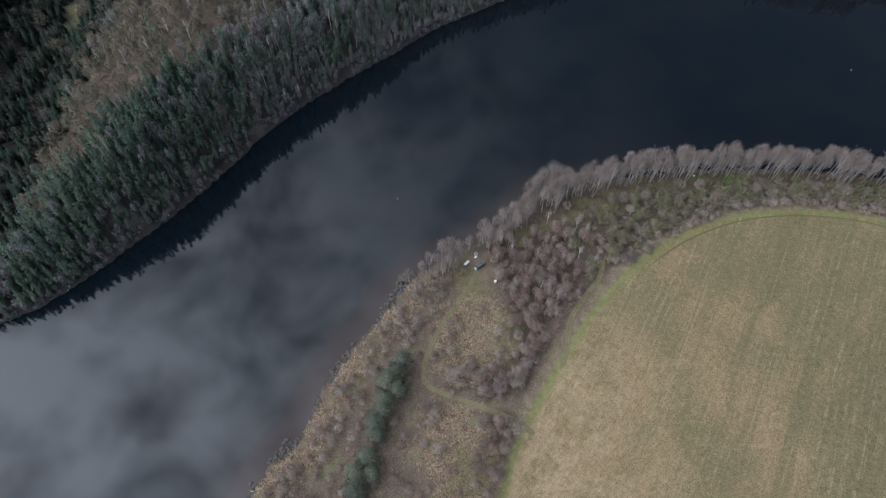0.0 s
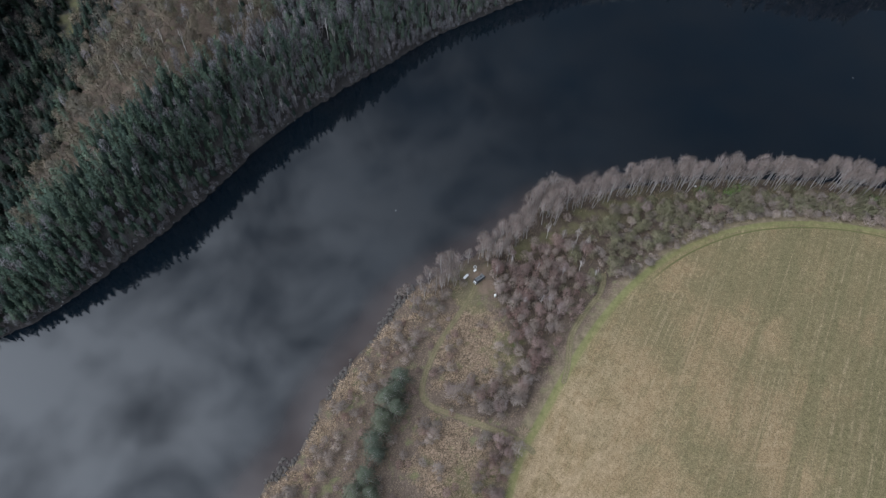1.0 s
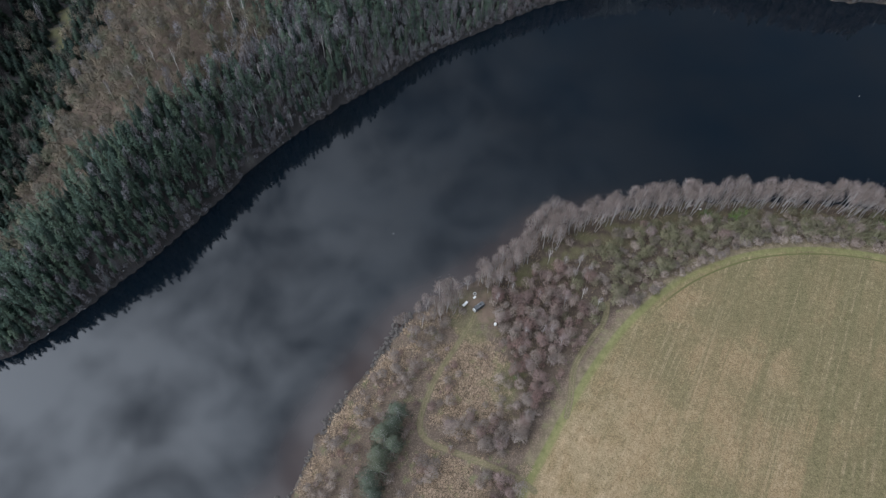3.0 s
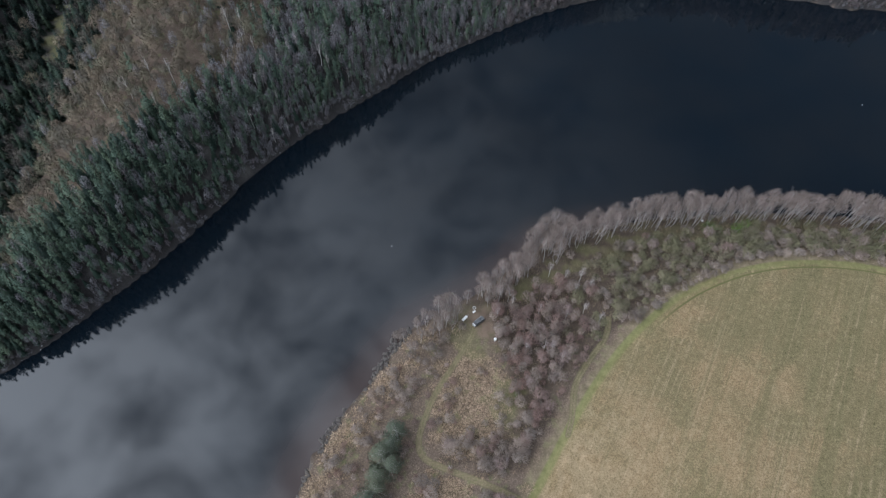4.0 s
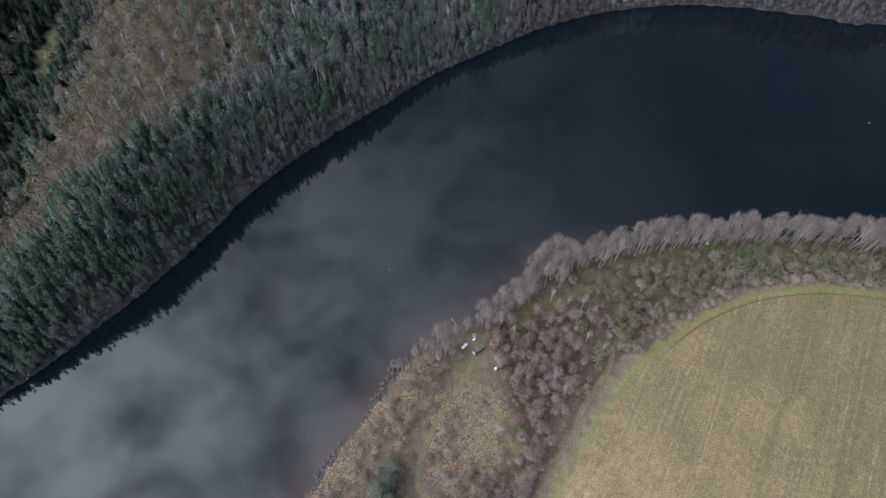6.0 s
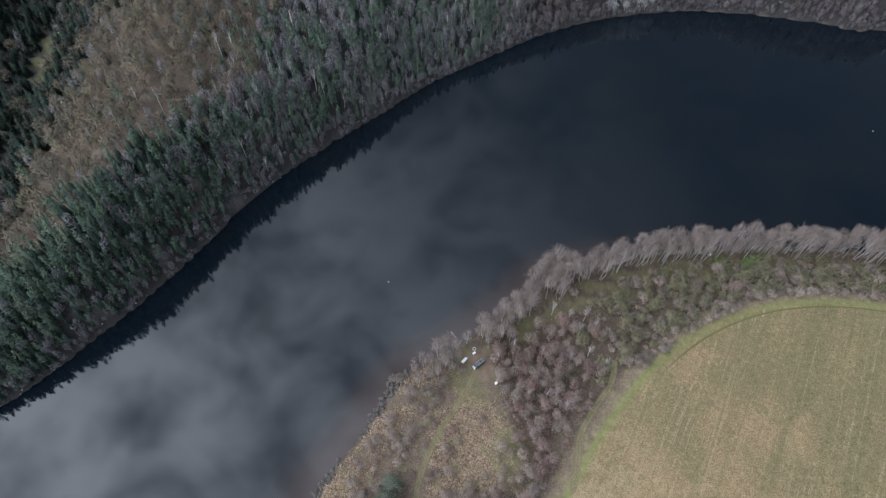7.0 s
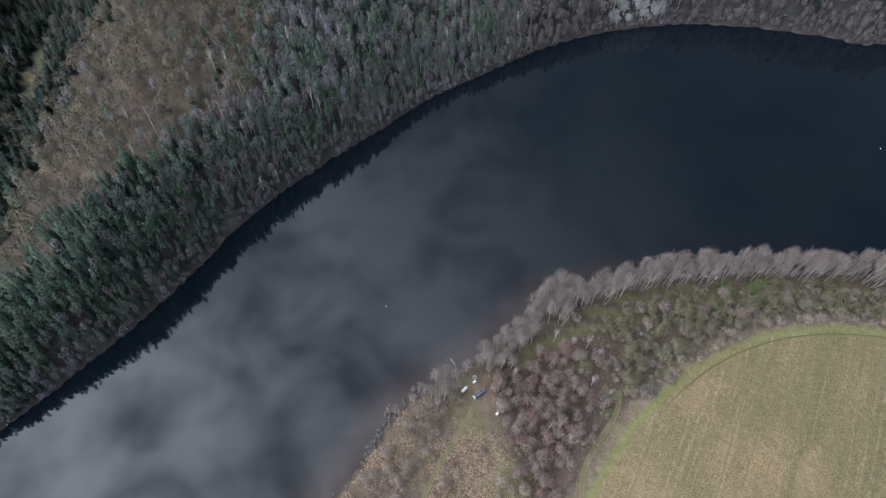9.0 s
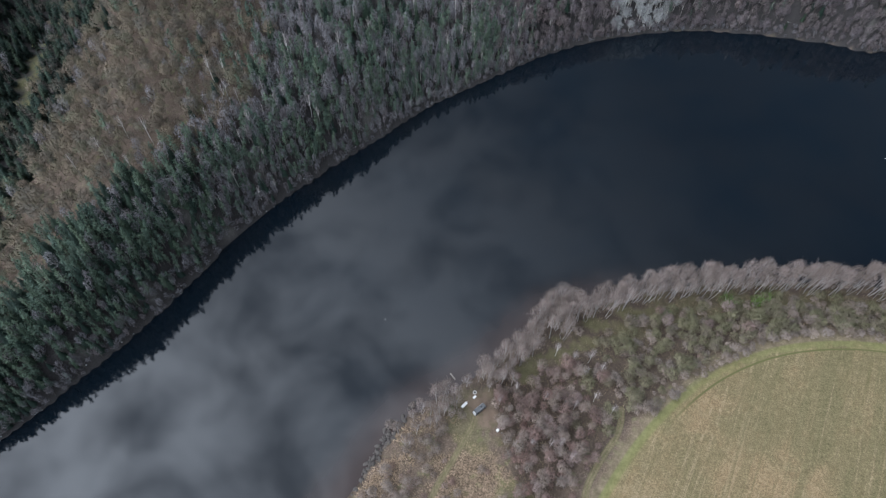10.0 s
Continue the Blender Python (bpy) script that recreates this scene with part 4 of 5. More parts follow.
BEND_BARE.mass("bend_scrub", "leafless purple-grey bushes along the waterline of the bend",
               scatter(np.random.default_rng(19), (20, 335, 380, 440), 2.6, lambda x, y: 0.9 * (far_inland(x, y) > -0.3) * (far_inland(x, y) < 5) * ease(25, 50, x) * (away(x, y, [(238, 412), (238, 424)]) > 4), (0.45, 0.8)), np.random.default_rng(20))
plant_out(OAK, scatter(rng, FAR_BOX, 5.9, keep_oak, (0.6, 1.3)), 200, (-150, 280), rng, "oak_forest", "brown oak forest along the ridge")


def keep_fringe(x, y):
    d, ridge, valley, dark, crowd = far_cover(x, y)
    return np.where((d > -0.4) & (d < 6) & (crowd > 0), 0.75 * ease(6, 3, d), 0)


SCRUB = Kind("bush", "leafless grey bush at the foot of the far bank", "bush", "", M_TWIG_SLOPE, M_TWIG_SLOPE, [bush(170 + i, 5.0, 2.5, 130, 0.15, 4, 0) for i in range(4)], heart=0.2, lift=0.6)
SCRUB.mass("shore_scrub", "leafless grey scrub along the foot of the far bank", scatter(rng, FAR_BOX, 2.3, keep_fringe, (0.8, 1.35)), rng)
def keep_foot(x, y):
    """The steep foot of the far bank, which shows its whole face and is wooded down to the water."""
    d, ridge, valley, dark, crowd = far_cover(x, y)
    return np.where((d > 0.3) & (d < 19) & (crowd > 0) & (x < 62), ease(0, 2, d) * ease(19, 14, d) * (1 - valley), 0)


foot = np.random.default_rng(23)
SLOPE_PINE.mass("foot_pines", "grey-green conifers on the steep foot of the far bank", scatter(foot, FAR_BOX, 2.7, lambda x, y: (0.35 + 0.25 * waves(x, y, 40, 24) + 0.2 * far_cover(x, y)[3]) * keep_foot(x, y), (0.85, 1.3)), foot)
SLOPE_BARE.mass("foot_trees", "leafless grey-brown trees on the steep foot of the far bank", scatter(foot, FAR_BOX, 2.7, lambda x, y: (0.5 - 0.25 * waves(x, y, 40, 24) - 0.2 * far_cover(x, y)[3]) * keep_foot(x, y), (0.85, 1.3)), foot)


def keep_far_birch(x, y):
    d, ridge, valley, dark, crowd = far_cover(x, y)
    return np.where((d > 1.5) & (d < 60), 0.5 * crowd * (1 - 0.85 * dark) * (1 - 0.4 * ridge), 0)


FAR_BIRCH = Kind("birch_tree", "slender leafless birch with a bare white trunk", "tree", "birches on the far bank", M_BIRCH, M_TWIG_BIRCH,
                 [dome_tree(35 + i, 15, 1.7, 9, 130, low=0.45, deep=0.3, fine=0.07, girth=0.0095, slim=1.2, lean=0.05, subs=1) for i in range(5)])
FAR_BIRCH.single(scatter(rng, (-170, 330, 200, 470), 8.5, keep_far_birch, (0.85, 1.3)))
PALE.single(scatter(rng, (100, 180, 408, 462), 3.6, lambda x, y: (far_inland(x, y) > 0.5) * 0.85 * ease(10, 0, np.abs(x - 138) - 17), (0.9, 1.35)))


# ---- near bank ----
def clear_of(x, y):
    """Open places that no wood grows on."""
    open_yard = away(x, y, [(15, 163), (20, 152), (15, 146)]) < 7.5
    lanes = (away(x, y, TRACK) < 2.4) | ((away(x, y, FIELD_PATH) < 2.2) & (y < 152)) | (away(x, y, BACK_PATH) < 2.6)
    f = -field_depth(x, y)
    verge = (y < 150) & (y > 84) & (f < away(x, y, FIELD_PATH) + 8) & (f < 9)
    return ~(open_yard | lanes | verge) & (f > 1.0)


def keep_alder(x, y):
    d = near_inland(x, y)
    row = ease(0.3, 1.2, d) * ease(10.5, 7, d + 1.5 * waves(x, y, 20, 31)) * ease(18, 40, x)
    some = 0.75 * ease(0.5, 2, d) * ease(15, 8, d) * ease(135, 160, y) * (x < 45)
    back = 0.22 * ease(24, 12, d) * ease(36, 50, x) * ease(100, 75, x) * (d > 1)
    return np.where(clear_of(x, y), np.maximum(np.maximum(row, some), back), 0)


def keep_thicket(x, y):
    f = -field_depth(x, y)
    wood = ease(12, 5, away(x, y, [(40, 160), (48, 145), (50, 125)]) - 10) * ease(1, 4, f)
    wood = np.maximum(wood, 0.85 * ease(5, 0, away(x, y, [(52, 172), (62, 168), (70, 170)]) - 6) * ease(3, 6, f))
    low = ease(5, 0, away(x, y, [(30, 62), (24, 48), (28, 72)]) - 5) * 0.7
    mid = ease(5, 0, away(x, y, [(10, 97), (28, 96), (38, 104)]) - 5) * 0.5
    strip = ease(60, 80, x) * 0.04 * ease(9, 16, near_inland(x, y))
    return np.where(clear_of(x, y) & (f > 1.5), np.maximum(np.maximum(np.maximum(wood, low), mid), strip), 0)


def keep_grey(x, y):
    d, f = near_inland(x, y), -field_depth(x, y)
    strip = ease(60, 80, x) * ease(9, 13, d) * (0.38 + 0.3 * waves(x, y, 16, 33))
    shore = ease(3.5, 6, d) * (0.25 + 0.75 * ease(30, 9, d)) * ease(60, 20, x) * (0.45 + 0.45 * waves(x, y, 12, 35)) * ease(20, 50, y) * (y < 172)
    patch = ease(5, 0, away(x, y, [(8, 98), (26, 96), (37, 106)]) - 6) * 0.55
    rim = ease(10, 4, f) * ease(76, 86, x) * 0.9
    return np.where(clear_of(x, y) & (f > 0.4), np.clip(np.maximum(np.maximum(np.maximum(strip, shore), patch), rim), 0, 1), 0)


def keep_olive(x, y):
    d, f = near_inland(x, y), -field_depth(x, y)
    strip = ease(50, 80, x) * ease(10, 14, d) * (0.55 - 0.3 * waves(x, y, 16, 33)) * ease(2, 9, f)
    return np.where(clear_of(x, y) & (f > 1.2), np.clip(strip, 0, 1), 0)


def keep_red(x, y):
    d, f = near_inland(x, y), -field_depth(x, y)
    wood = ease(12, 5, away(x, y, [(40, 160), (48, 145), (50, 125)]) - 12) * 0.45
    shore = ease(5, 9, d) * ease(46, 30, d) * ease(20, 0, x) * (0.34 + 0.3 * waves(x, y, 15, 34)) * ease(155, 135, y)
    low = ease(6, 0, away(x, y, [(28, 70), (22, 40)]) - 9) * 0.8
    return np.where(clear_of(x, y) & (f > 1.2), np.clip(np.maximum(np.maximum(wood, shore), low), 0, 1), 0)


NEAR_BOX = (-100, 262, 28, 232)
plant_out(ALDER, scatter(rng, NEAR_BOX, 3.0, keep_alder, (0.74, 1.22)), 290, (120, 218), rng, "bare_trees", "leafless grey trees along the river bank")
thicket_places = scatter(rng, NEAR_BOX, 4.2, keep_thicket, (0.6, 1.35))
plant_out(THICKET, thicket_places[rng.uniform(0, 1, len(thicket_places)) < 0.62], 150, (45, 140), rng, "thicket", "leafless purple-brown thicket")
plant_out(ASH, scatter(rng, NEAR_BOX, 5.6, lambda x, y: 0.8 * keep_thicket(x, y), (0.6, 1.4)), 90, (45, 140), rng, "thicket", "leafless grey young trees in the thicket")
plant_out(GREY_BUSH, scatter(rng, NEAR_BOX, 3.3, keep_grey, (0.5, 1.35)), 260, (10, 150), rng, "bushes", "leafless grey scrub beside the field")
plant_out(OLIVE_BUSH, scatter(rng, NEAR_BOX, 3.9, keep_olive, (0.8, 1.6)), 150, (100, 190), rng, "bushes", "leafless olive-brown scrub beside the field")
plant_out(RED_BUSH, scatter(rng, NEAR_BOX, 3.2, keep_red, (0.35, 1.1)), 260, (45, 140), rng, "bushes", "leafless purple-brown scrub")


def stand(kind, spots):
    """Single plants at places of the plan: x, y, size."""
    kind.single([(x, y, max(float(height(x, y)), -0.2), s, (x * 7 + y * 3) % 6.28, int(abs(x * 3 + y))) for x, y, s in spots])


stand(PINE, [(-17, 104, 1.2), (-20, 100, 1.15), (-22, 95, 1.3), (-20, 91, 1.2), (-24, 88, 1.2), (-25, 82, 1.1), (-27, 78.5, 1.2), (-26.5, 73.5, 1.0),
             (-30, 63.5, 1.2), (-33, 58.5, 1.2), (-27.5, 57, 1.0), (-32.5, 51.5, 1.2), (-35, 46, 1.1)])
stand(BIRCH, [(1.2, 154.5, 1.0), (46, 161, 0.7), (60, 178, 0.95), (63.5, 170.5, 0.9), (70, 171, 0.95), (57, 155.5, 0.75), (71, 152, 0.75), (45, 139.5, 0.85), (48.7, 139.4, 0.8), (52, 133.5, 0.8),
              (34, 165, 0.8), (38, 140.5, 0.7), (26.5, 159.5, 0.75), (65.5, 158.5, 0.8), (67, 178, 1.0), (53, 182, 0.95), (20, 172, 0.9), (4, 90, 0.55), (26, 92, 0.55)])
stand(BIG_ALDER, [(52, 203.5, 1.1), (57, 206, 1.2), (62, 206, 1.05), (56, 198, 0.9), (13, 168, 0.6), (27, 178, 0.75), (36, 187, 0.8), (43, 193, 0.8)])
stand(RED_BUSH, [(-8, 83, 1.3), (-5, 82, 1.2), (-4, 108.5, 1.2), (6, 128, 1.1), (3, 126, 0.9), (20, 131, 0.8), (32, 116, 1.0), (-17, 70, 1.0), (13, 64, 1.4), (-19, 57, 1.3), (-16, 55, 1.4), (-13, 53, 1.3),
                 (27, 78, 1.3), (22, 79, 1.3), (24, 74, 1.2), (20, 67, 1.5), (17, 58, 1.4), (12, 54, 1.4), (6, 50, 1.3), (-5, 52, 1.2), (-9, 50, 1.2), (16, 69, 1.3), (21, 71, 1.2)])
stand(GREY_BUSH, [(10.6, 101, 1.4), (33, 98, 1.6), (32, 94, 1.3), (25, 95, 1.3), (18, 93, 1.1), (14, 98, 1.1), (25.3, 110, 0.9), (23.6, 114.5, 0.7), (-7.6, 70.5, 0.9), (36, 102, 1.3), (8, 95, 1.0)])
stand(THICKET, [(4, 89.5, 0.6), (1.7, 58, 0.95), (5, 60, 0.8), (38, 106, 0.85), (42, 112, 0.9)])
stand(GREEN_BUSH, [(138, 210, 1.5), (142, 208, 1.1), (152, 209, 1.3), (156, 210.5, 1.6), (226, 204, 1.4), (246, 206, 1.4), (108, 203, 0.9), (6, 158, 0.5), (32, 120, 0.4)])


# ---- low growth and stones ----
def tufts(name, label, mat, places, blades, tall, width, rng):
    """Clumps of dry blades, all in one mesh."""
    cloth = Cloth()
    n = len(places)
    base = np.repeat(places[:, :3], blades, 0)
    size = np.repeat(places[:, 3], blades)
    off = rng.normal(0, 1, (n * blades, 3)) * (0.38, 0.38, 0)
    cloth.slivers(base + off * size[:, None] - (0, 0, 0.05), off * 1.4 + (0, 0, 0.75), size * tall * rng.uniform(0.6, 1.3, n * blades), size * width, rng)
    v, f = cloth.arrays()
    g = np.cross(v[1::3] - v[0::3], v[2::3] - v[0::3])
    f[g[:, 2] < 0] = f[g[:, 2] < 0][:, ::-1]
    up = np.repeat(rng.normal(0, 0.35, (n * blades, 3)) + (0, 0, 1), 3, 0)
    me = mesh_of(name, v, f, [mat], tint=np.repeat(rng.uniform(0, 1, n), blades * 3), normals=up / np.linalg.norm(up, axis=1, keepdims=True))
    tagged(new(name, me), label, "grass", kind="stuff")


def keep_reed(x, y):
    d = near_inland(x, y)
    rag = 3 * waves(x, y, 14, 11) + 2 * waves(x, y, 5, 12)
    meadow = np.maximum(ease(2, -3, away(x, y, [(12, 128), (12, 110)]) - 15 + rag), ease(2, -3, away(x, y, [(2, 76), (8, 58)]) - 14 + rag))
    rim = ease(9, 3, -field_depth(x, y) + 0.5 * rag) * ease(158, 146, y) * 0.8
    rows = 0.25 + 0.75 * (waves(x, y, 4, 41) > -0.1)
    return np.where(clear_of(x, y) & (d > 2), np.maximum(meadow, rim) * rows, 0)


def keep_rust(x, y):
    d = near_inland(x, y)
    return np.where(clear_of(x, y) & (d > 1), ease(2.2, 3.5, d) * ease(16, 8, d) * ease(-0.6, 0.0, waves(x, y, 17, 42)) * ease(158, 140, y), 0)


def keep_litter(x, y):
    d = near_inland(x, y)
    return np.where(clear_of(x, y) & (d > 1.5), 0.5, 0)


tufts("dry_reeds", "pale dry reed clumps in a wet meadow", M_REED, scatter(rng, (-30, 60, 35, 150), 0.8, keep_reed, (0.7, 1.3)), 9, 1.1, 0.13, rng)
tufts("rusty_grass", "rust-coloured dry grass on the river bank", M_FERN, scatter(rng, (-85, 20, 35, 165), 0.8, keep_rust, (0.9, 1.7)), 10, 0.9, 0.17, rng)
tufts("dead_grass", "brown dead grass and weeds under the bushes", M_STRAW, scatter(rng, (-85, 262, 30, 225), 1.3, keep_litter, (0.6, 1.5)), 8, 0.9, 0.10, rng)


def stone_mesh(seed, mat):
    bm = bmesh.new()
    bmesh.ops.create_icosphere(bm, subdivisions=2, radius=1)
    r = random.Random(seed)
    cuts = [(Vector((r.gauss(0, 1), r.gauss(0, 1), r.gauss(0, 0.8))).normalized(), r.uniform(0.45, 0.85)) for _ in range(9)]
    for v in bm.verts:
        for n, d in cuts:
            over = v.co.dot(n) - d
            if over > 0:
                v.co -= n * over * 0.9
        v.co.z *= 0.7
    me = bpy.data.meshes.new("boulder")
    bm.to_mesh(me)
    bm.free()
    me.materials.append(mat)
    return me


STONES = [stone_mesh(i, M_ROCK) for i in range(5)]
PALE_STONES = [stone_mesh(20 + i, M_PALE_ROCK) for i in range(4)]


def stones(places, meshes, label, group):
    for x, y, z, size, turn, pick in places:
        ob = new("boulder", meshes[int(pick) % len(meshes)])
        ob.matrix_basis = Matrix.LocRotScale((x, y, z), Euler((0.2, 0.1, turn)), (size, size * 0.8, size * 0.8))
        tagged(ob, label, "rock", group)


def keep_stone(x, y):
    d = near_inland(x, y)
    return np.where(np.abs(d + 0.2) < 1.7, 0.9 * ease(-0.7, 0.1, waves(x, y, 15, 43)) * ease(160, 150, y), 0)


stones(scatter(rng, (-90, 15, 30, 166), 1.4, keep_stone, (0.6, 1.75)), STONES, "dark grey boulder at the water's edge", "boulders on the near shore")

stones([(x, y, -0.15, 0.7 + 0.9 * ((i * 37) % 10) / 10, i * 1.7, i) for i, (x, y) in enumerate([(-21, 151), (-19.6, 152.2), (-18, 151), (-20, 149), (-22, 149.5), (-18.6, 153), (-16.8, 152), (-11, 160), (-9.8, 161.2), (-12, 158.6), (-37, 119), (-36, 120.5), (-38, 117.6), (-33, 125)])],
       STONES, "dark grey boulder in the shallow water", "boulders on the near shore")


def keep_far_stone(x, y):
    return np.where(np.abs(far_inland(x, y) - 0.8) < 1.2, 0.16, 0)


stones(scatter(rng, (-210, 110, 120, 420), 1.8, keep_far_stone, (0.3, 0.75)), PALE_STONES, "pale stone at the foot of the far bank", "stones on the far shore")


def keep_crag(x, y):
    return np.where(away(x, y, [(-124, 236), (-130, 250)]) < 4.5, 0.5, 0)


stones(scatter(rng, (-140, -110, 225, 262), 2.2, keep_crag, (0.5, 1.3)), PALE_STONES, "pale grey rock outcrop on the steep slope", "crag on the far bank")


def keep_cliff(x, y):
    d = far_inland(x, y)
    return np.where((d > 0.3) & (d < 12) & (np.abs(x - 137) < 19), 0.5, 0)


stones(scatter(rng, (110, 165, 408, 445), 4.0, keep_cliff, (0.7, 1.6)), PALE_STONES, "pale grey rock on the cliff foot", "cliff on the far bank")


# ---- things in the clearing ----
def on_ground(name, x, y, turn, label, category, group="", lift=0.0):
    root = new(name)
    root.empty_display_size = 0.5
    root.matrix_basis = pose(x, y, float(height(x, y)) + lift, 0, 0, turn)
    return tagged(root, label, category, group)


def wheel(parent, x, y, r, w):
    turn = Matrix.Translation((x, y, r)) @ pose(0, 0, 0, 90, 0, 0)
    tyre = part("wheel", drum(r, r, w, turn, 18, 0.03), M_RUBBER, parent)
    part("rim", drum(r * 0.6, r * 0.6, w + 0.02, turn, 12), M_STEEL, tyre, "silver steel rim")


def van(x, y, turn):
    root = on_ground("van", x, y, turn, "dark grey camper van parked on bare earth", "van")
    body = part("body", box(6.0, 2.15, 1.0, 0, 0, 0.42, 0.14), M_GREY_CAR, root)
    upper = part("upper_body", box(5.3, 2.05, 1.1, -0.25, 0, 1.38, 0.16, 0.93), M_GREY_CAR, root)
    part("roof", box(4.7, 1.7, 0.06, -0.3, 0, 2.47, 0.025), M_ROOF, root, "lighter grey roof panel")
    part("roof_hatch", box(0.7, 0.6, 0.12, -0.9, 0, 2.52, 0.03), M_GLASS, root, "dark roof hatch")
    part("windscreen", box(0.08, 1.75, 0.7, 2.34, 0, 1.52, 0.02), M_GLASS, upper)
    part("bonnet", box(0.5, 1.7, 0.2, 2.66, 0, 1.3, 0.08), M_WHITE, body, "white bonnet")
    part("bumper", box(0.18, 2.0, 0.26, 2.98, 0, 0.42, 0.05), M_WHITE, body, "white front bumper")
    for side in (-1, 1):
        for k in (-1.7, -0.3, 1.2):
            part("side_window", box(1.1, 0.04, 0.5, k, side * 1.01, 1.65, 0.012), M_GLASS, upper)
        part("roof_rail", box(4.2, 0.06, 0.06, -0.3, side * 0.86, 2.53, 0.015), M_STEEL, root, "silver roof rail")
        part("headlight", box(0.12, 0.36, 0.18, 2.96, side * 0.78, 0.95, 0.02), M_LAMP, body, "clear headlight")
        part("mirror", box(0.16, 0.22, 0.3, 2.0, side * 1.18, 1.6, 0.04), M_RUBBER, root)
        for k in (-1.85, 1.9):
            wheel(root, k, side * 0.95, 0.36, 0.24)


def shed(x, y, turn):
    root = on_ground("shed", x, y, turn, "long low shed with a mossy yellow-green roof", "shed")
    part("wall", box(14.0, 3.0, 2.2, 0, 0, -0.3, 0.04), M_WOOD, root)
    for side in (-1, 1):
        bm = box(14.6, 2.1, 0.14, 0, 0, 0, 0.03)
        bmesh.ops.transform(bm, matrix=pose(0, side * 0.95, 2.25, -side * 18), verts=bm.verts[:])
        part("roof_slope", bm, M_MOSS, root, "mossy yellow-green roof slope")
    part("door", box(1.0, 0.06, 1.7, 2.0, -1.52, -0.1, 0.015), M_WOOD, root)


def hive(x, y, turn):
    root = on_ground("beehive", x, y, turn, "white box hive on a wooden stand", "beehive", "hives in the clearing")
    part("box", box(0.9, 0.9, 0.9, 0, 0, 0.35, 0.03), M_WHITE, root)
    part("lid", box(1.0, 1.0, 0.12, 0, 0, 1.25, 0.03), M_WHITE, root)
    for a in (-0.35, 0.35):
        for b in (-0.35, 0.35):
            part("leg", box(0.08, 0.08, 0.55, a, b, -0.2, 0.01), M_WOOD, root)


def trailer(x, y, turn, length, width, group):
    root = on_ground("trailer", x, y, turn, "small white flatbed trailer standing on grass", "trailer", group)
    part("bed", box(length, width, 0.1, 0, 0, 0.5, 0.02), M_WHITE, root)
    for side in (-1, 1):
        part("side_board", box(length, 0.05, 0.28, 0, side * (width / 2 - 0.025), 0.6, 0.012), M_WHITE, root)
        part("end_board", box(0.05, width - 0.1, 0.28, side * (length / 2 - 0.025), 0, 0.6, 0.012), M_WHITE, root)
        wheel(root, -0.15, side * (width / 2 + 0.1), 0.28, 0.16)
    part("cover", box(length - 0.14, width - 0.14, 0.06, 0, 0, 0.78, 0.025), M_WHITE, root, "white tarpaulin cover")
    part("drawbar", box(1.1, 0.09, 0.08, length / 2 + 0.5, 0, 0.46, 0.015), M_STEEL, root, "steel drawbar")


def fire_ring(x, y):
    root = on_ground("fire_ring", x, y, 0, "pale concrete fire ring on trodden earth", "fire pit")
    bm = bmesh.new()
    n, profile = 24, [(0.55, 0.0), (0.85, 0.0), (0.85, 0.32), (0.80, 0.36), (0.60, 0.36), (0.55, 0.32)]
    rings = [[bm.verts.new((r * math.cos(6.2832 * i / n), r * math.sin(6.2832 * i / n), z)) for r, z in profile] for i in range(n)]
    for a, b in zip(rings, rings[1:] + rings[:1]):
        for k in range(len(profile)):
            bm.faces.new((a[k], b[k], b[(k + 1) % len(profile)], a[(k + 1) % len(profile)]))
    bmesh.ops.recalc_face_normals(bm, faces=bm.faces[:])
    part("ring", bm, M_CONCRETE, root)
    part("ash", drum(0.54, 0.54, 0.08, Matrix.Translation((0, 0, 0.06)), 20), M_RUBBER, root, "black ash bed")


def table(x, y, turn):
    root = on_ground("table", x, y, turn, "white camping table beside the fire ring", "table")
    part("tabletop", box(1.6, 0.9, 0.05, 0, 0, 0.7, 0.015), M_WHITE, root)
    for a in (-0.7, 0.7):
        for b in (-0.36, 0.36):
            part("leg", box(0.05, 0.05, 0.71, a, b, 0, 0.01), M_STEEL, root)


def cabin_box(x, y, turn):
    root = on_ground("toilet_booth", x, y, turn, "small white booth at the edge of the thicket", "booth")
    body = part("wall", box(0.9, 0.9, 1.7, 0, 0, 0, 0.03), M_WHITE, root)
    part("roof", box(1.0, 1.0, 0.14, 0, 0, 1.7, 0.03, 0.85), M_WHITE, root)
    door = part("door", box(0.04, 0.62, 1.5, 0.46, 0, 0.1, 0.01), M_CONCRETE, body, "pale grey door")
    part("door_handle", box(0.05, 0.14, 0.03, 0.5, 0.22, 0.95, 0.008), M_STEEL, door)


def barrel(x, y):
    root = on_ground("barrel", x, y, 0, "dark barrel beside the white booth", "barrel")
    part("drum", drum(0.3, 0.3, 0.88, Matrix.Translation((0, 0, 0.44)), 16, 0.02), M_RUBBER, root)
    part("lid", drum(0.31, 0.31, 0.04, Matrix.Translation((0, 0, 0.9)), 16), M_WOOD, root)


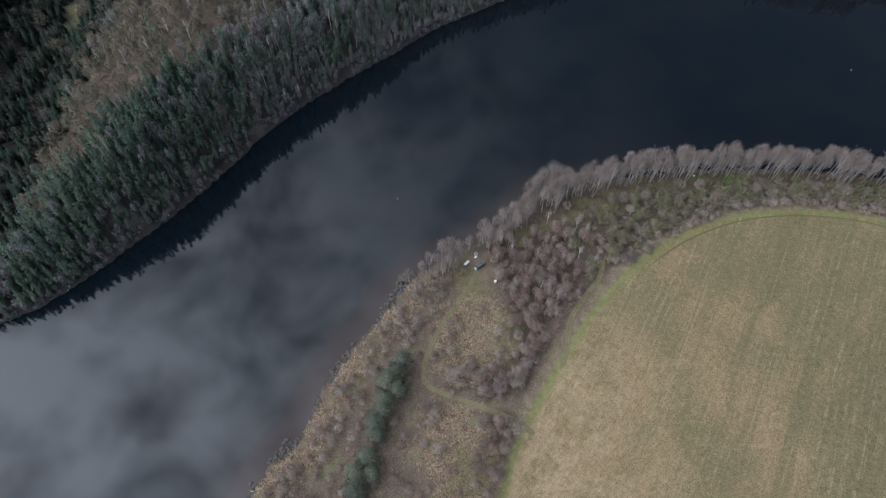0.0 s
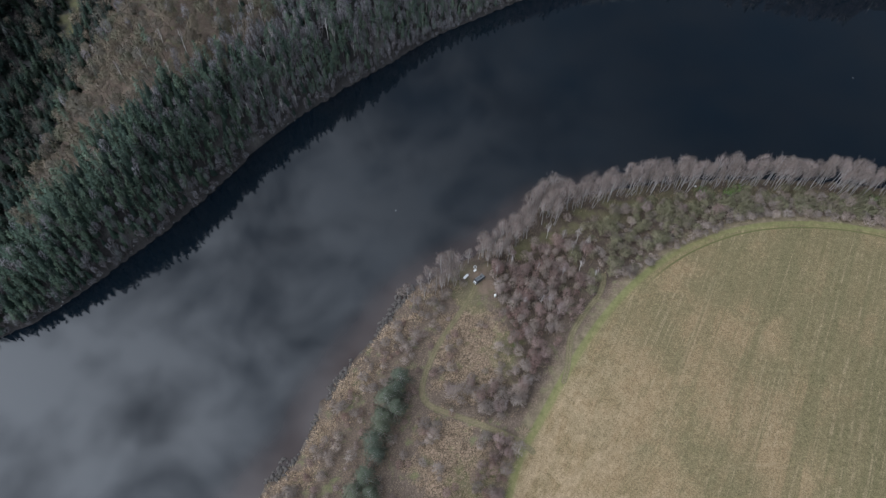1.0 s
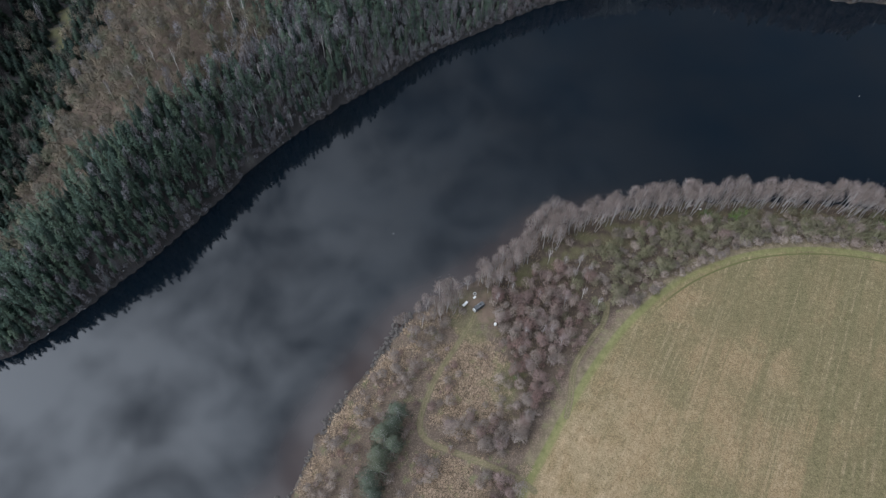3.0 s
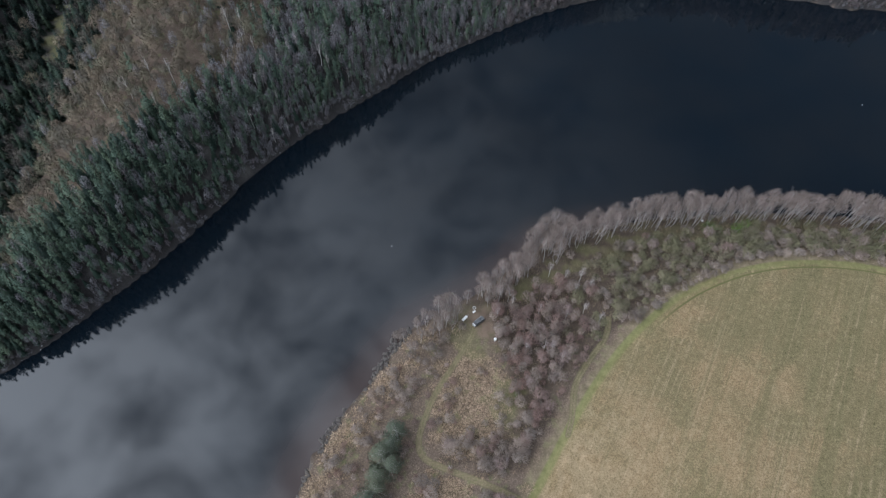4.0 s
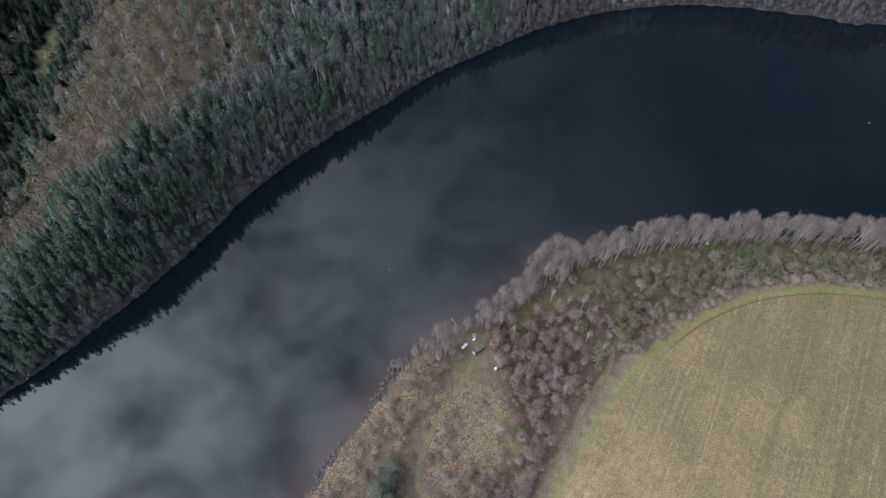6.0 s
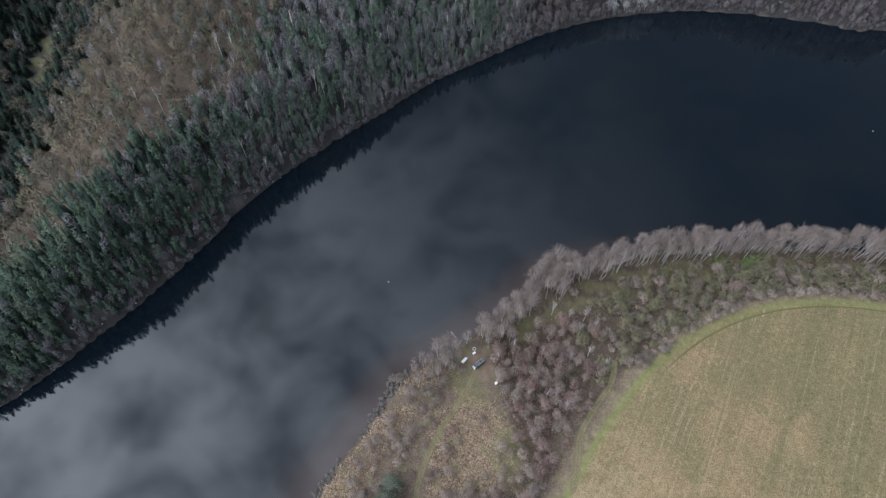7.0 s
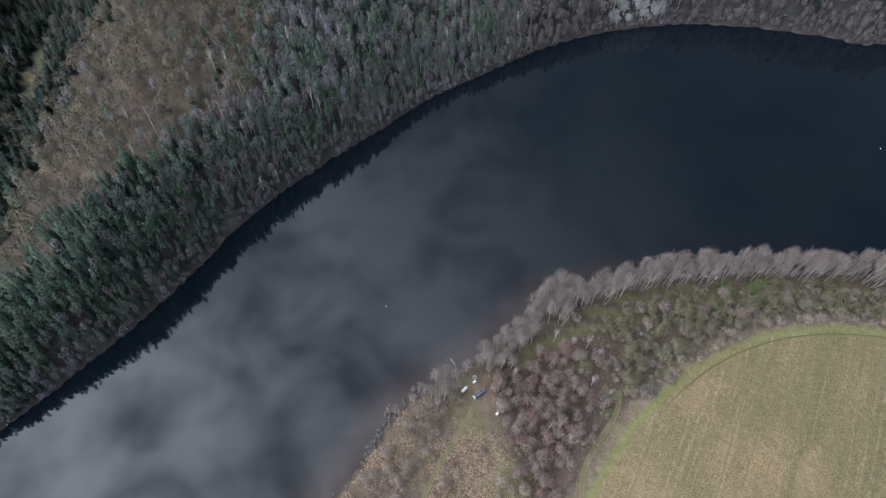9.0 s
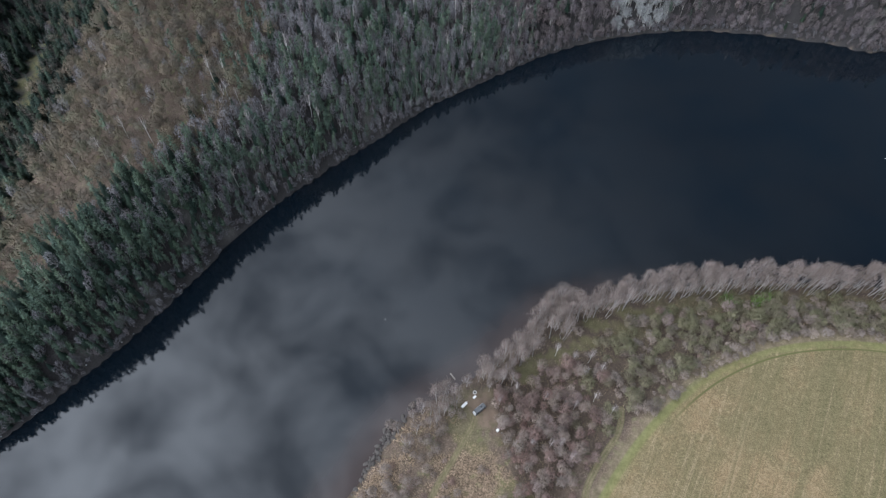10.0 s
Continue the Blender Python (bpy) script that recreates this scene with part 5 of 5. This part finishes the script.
def buoy(x, y):
    root = new("buoy")
    root.matrix_basis = pose(x, y, -0.12)
    tagged(root, "small white buoy floating on the river", "buoy", "buoys")
    bm = bmesh.new()
    bmesh.ops.create_uvsphere(bm, u_segments=16, v_segments=10, radius=0.25, matrix=Matrix.Translation((0, 0, 0.2)))
    part("float", bm, M_WHITE, root)
    part("collar", drum(0.28, 0.28, 0.1, Matrix.Translation((0, 0, 0.16)), 18, 0.02), M_RUBBER, root, "black rubber collar")
    part("top_ring", drum(0.07, 0.07, 0.16, Matrix.Translation((0, 0, 0.5)), 10), M_STEEL, root)


def jetty(x, y, turn):
    root = new("jetty")
    root.matrix_basis = pose(x, y, 0.45, 0, 0, turn)
    tagged(root, "narrow weathered plank jetty reaching over the water", "jetty")
    for i in range(10):
        part("plank", box(0.34, 0.6, 0.05, -1.7 + i * 0.38, 0, 0, 0.01), M_WOOD, root)
    for a in (-1.5, 1.5):
        for b in (-0.26, 0.26):
            part("post", drum(0.06, 0.06, 2.0, Matrix.Translation((a, b, -0.8)), 8), M_WOOD, root)
    for b in (-0.2, 0.2):
        part("beam", box(3.7, 0.09, 0.12, 0, b, -0.12, 0.01), M_WOOD, root)


def boat(x, y, turn):
    root = on_ground("boat", x, y, turn, "small white boat drawn up on the far bank", "boat", lift=0.15)
    bm = bmesh.new()
    rows = []
    for t, w, keel in ((-1.5, 0.55, 0.1), (-0.6, 0.66, 0.0), (0.5, 0.6, 0.0), (1.3, 0.3, 0.12), (1.7, 0.04, 0.35)):
        rows.append([bm.verts.new(p) for p in ((t, -w, 0.55), (t, -w * 0.75, 0.2 + keel), (t, 0, keel), (t, w * 0.75, 0.2 + keel), (t, w, 0.55))])
    for a, b in zip(rows, rows[1:]):
        for k in range(4):
            bm.faces.new((a[k], b[k], b[k + 1], a[k + 1]))
    bm.faces.new(rows[0])
    bmesh.ops.solidify(bm, geom=bm.faces[:], thickness=0.04)
    part("hull", bm, M_WHITE, root)
    for t in (-0.8, 0.3):
        part("seat", box(0.25, 1.1, 0.04, t, 0, 0.42, 0.01), M_WOOD, root)


van(18.0, 157.0, 218)
shed(-254, 399, 2)
hive(-246, 392, 10)
hive(-243.5, 394, 30)
hive(-249, 390, 20)
trailer(11.7, 159.4, 48, 3.1, 1.15, "white trailers")
table(16.2, 162.8, 40)
fire_ring(16.4, 165.2)
cabin_box(25.2, 148.0, 30)
barrel(26.8, 147.0)
canister = on_ground("canister", 137.2, 216.5, 20, "white plastic canister in the grass under the trees", "canister", lift=0.0)
part("tank", box(0.9, 0.7, 0.9, 0, 0, 0, 0.12), M_WHITE, canister)
part("cap", drum(0.12, 0.12, 0.1, Matrix.Translation((0.2, 0, 0.94)), 12), M_RUBBER, canister)
buoy(-24.2, 201.7)
buoy(257.8, 305.8)
jetty(7.0, 173.0, 125)
boat(238, 423.2, 10)
stand(GREY_BUSH, [(-19.5, 151.5, 1.0), (-18.0, 150.2, 0.8), (-20.6, 150.6, 0.7), (-10.3, 159.9, 0.7)])
stones([(-19.2, 151.3, 0.0, 1.6, 1.0, 0), (-20.6, 150.4, -0.1, 1.0, 2.0, 1), (-10.3, 159.8, 0.0, 1.2, 0.4, 2)], STONES, "dark boulder standing in the shallow water", "boulders on the near shore")
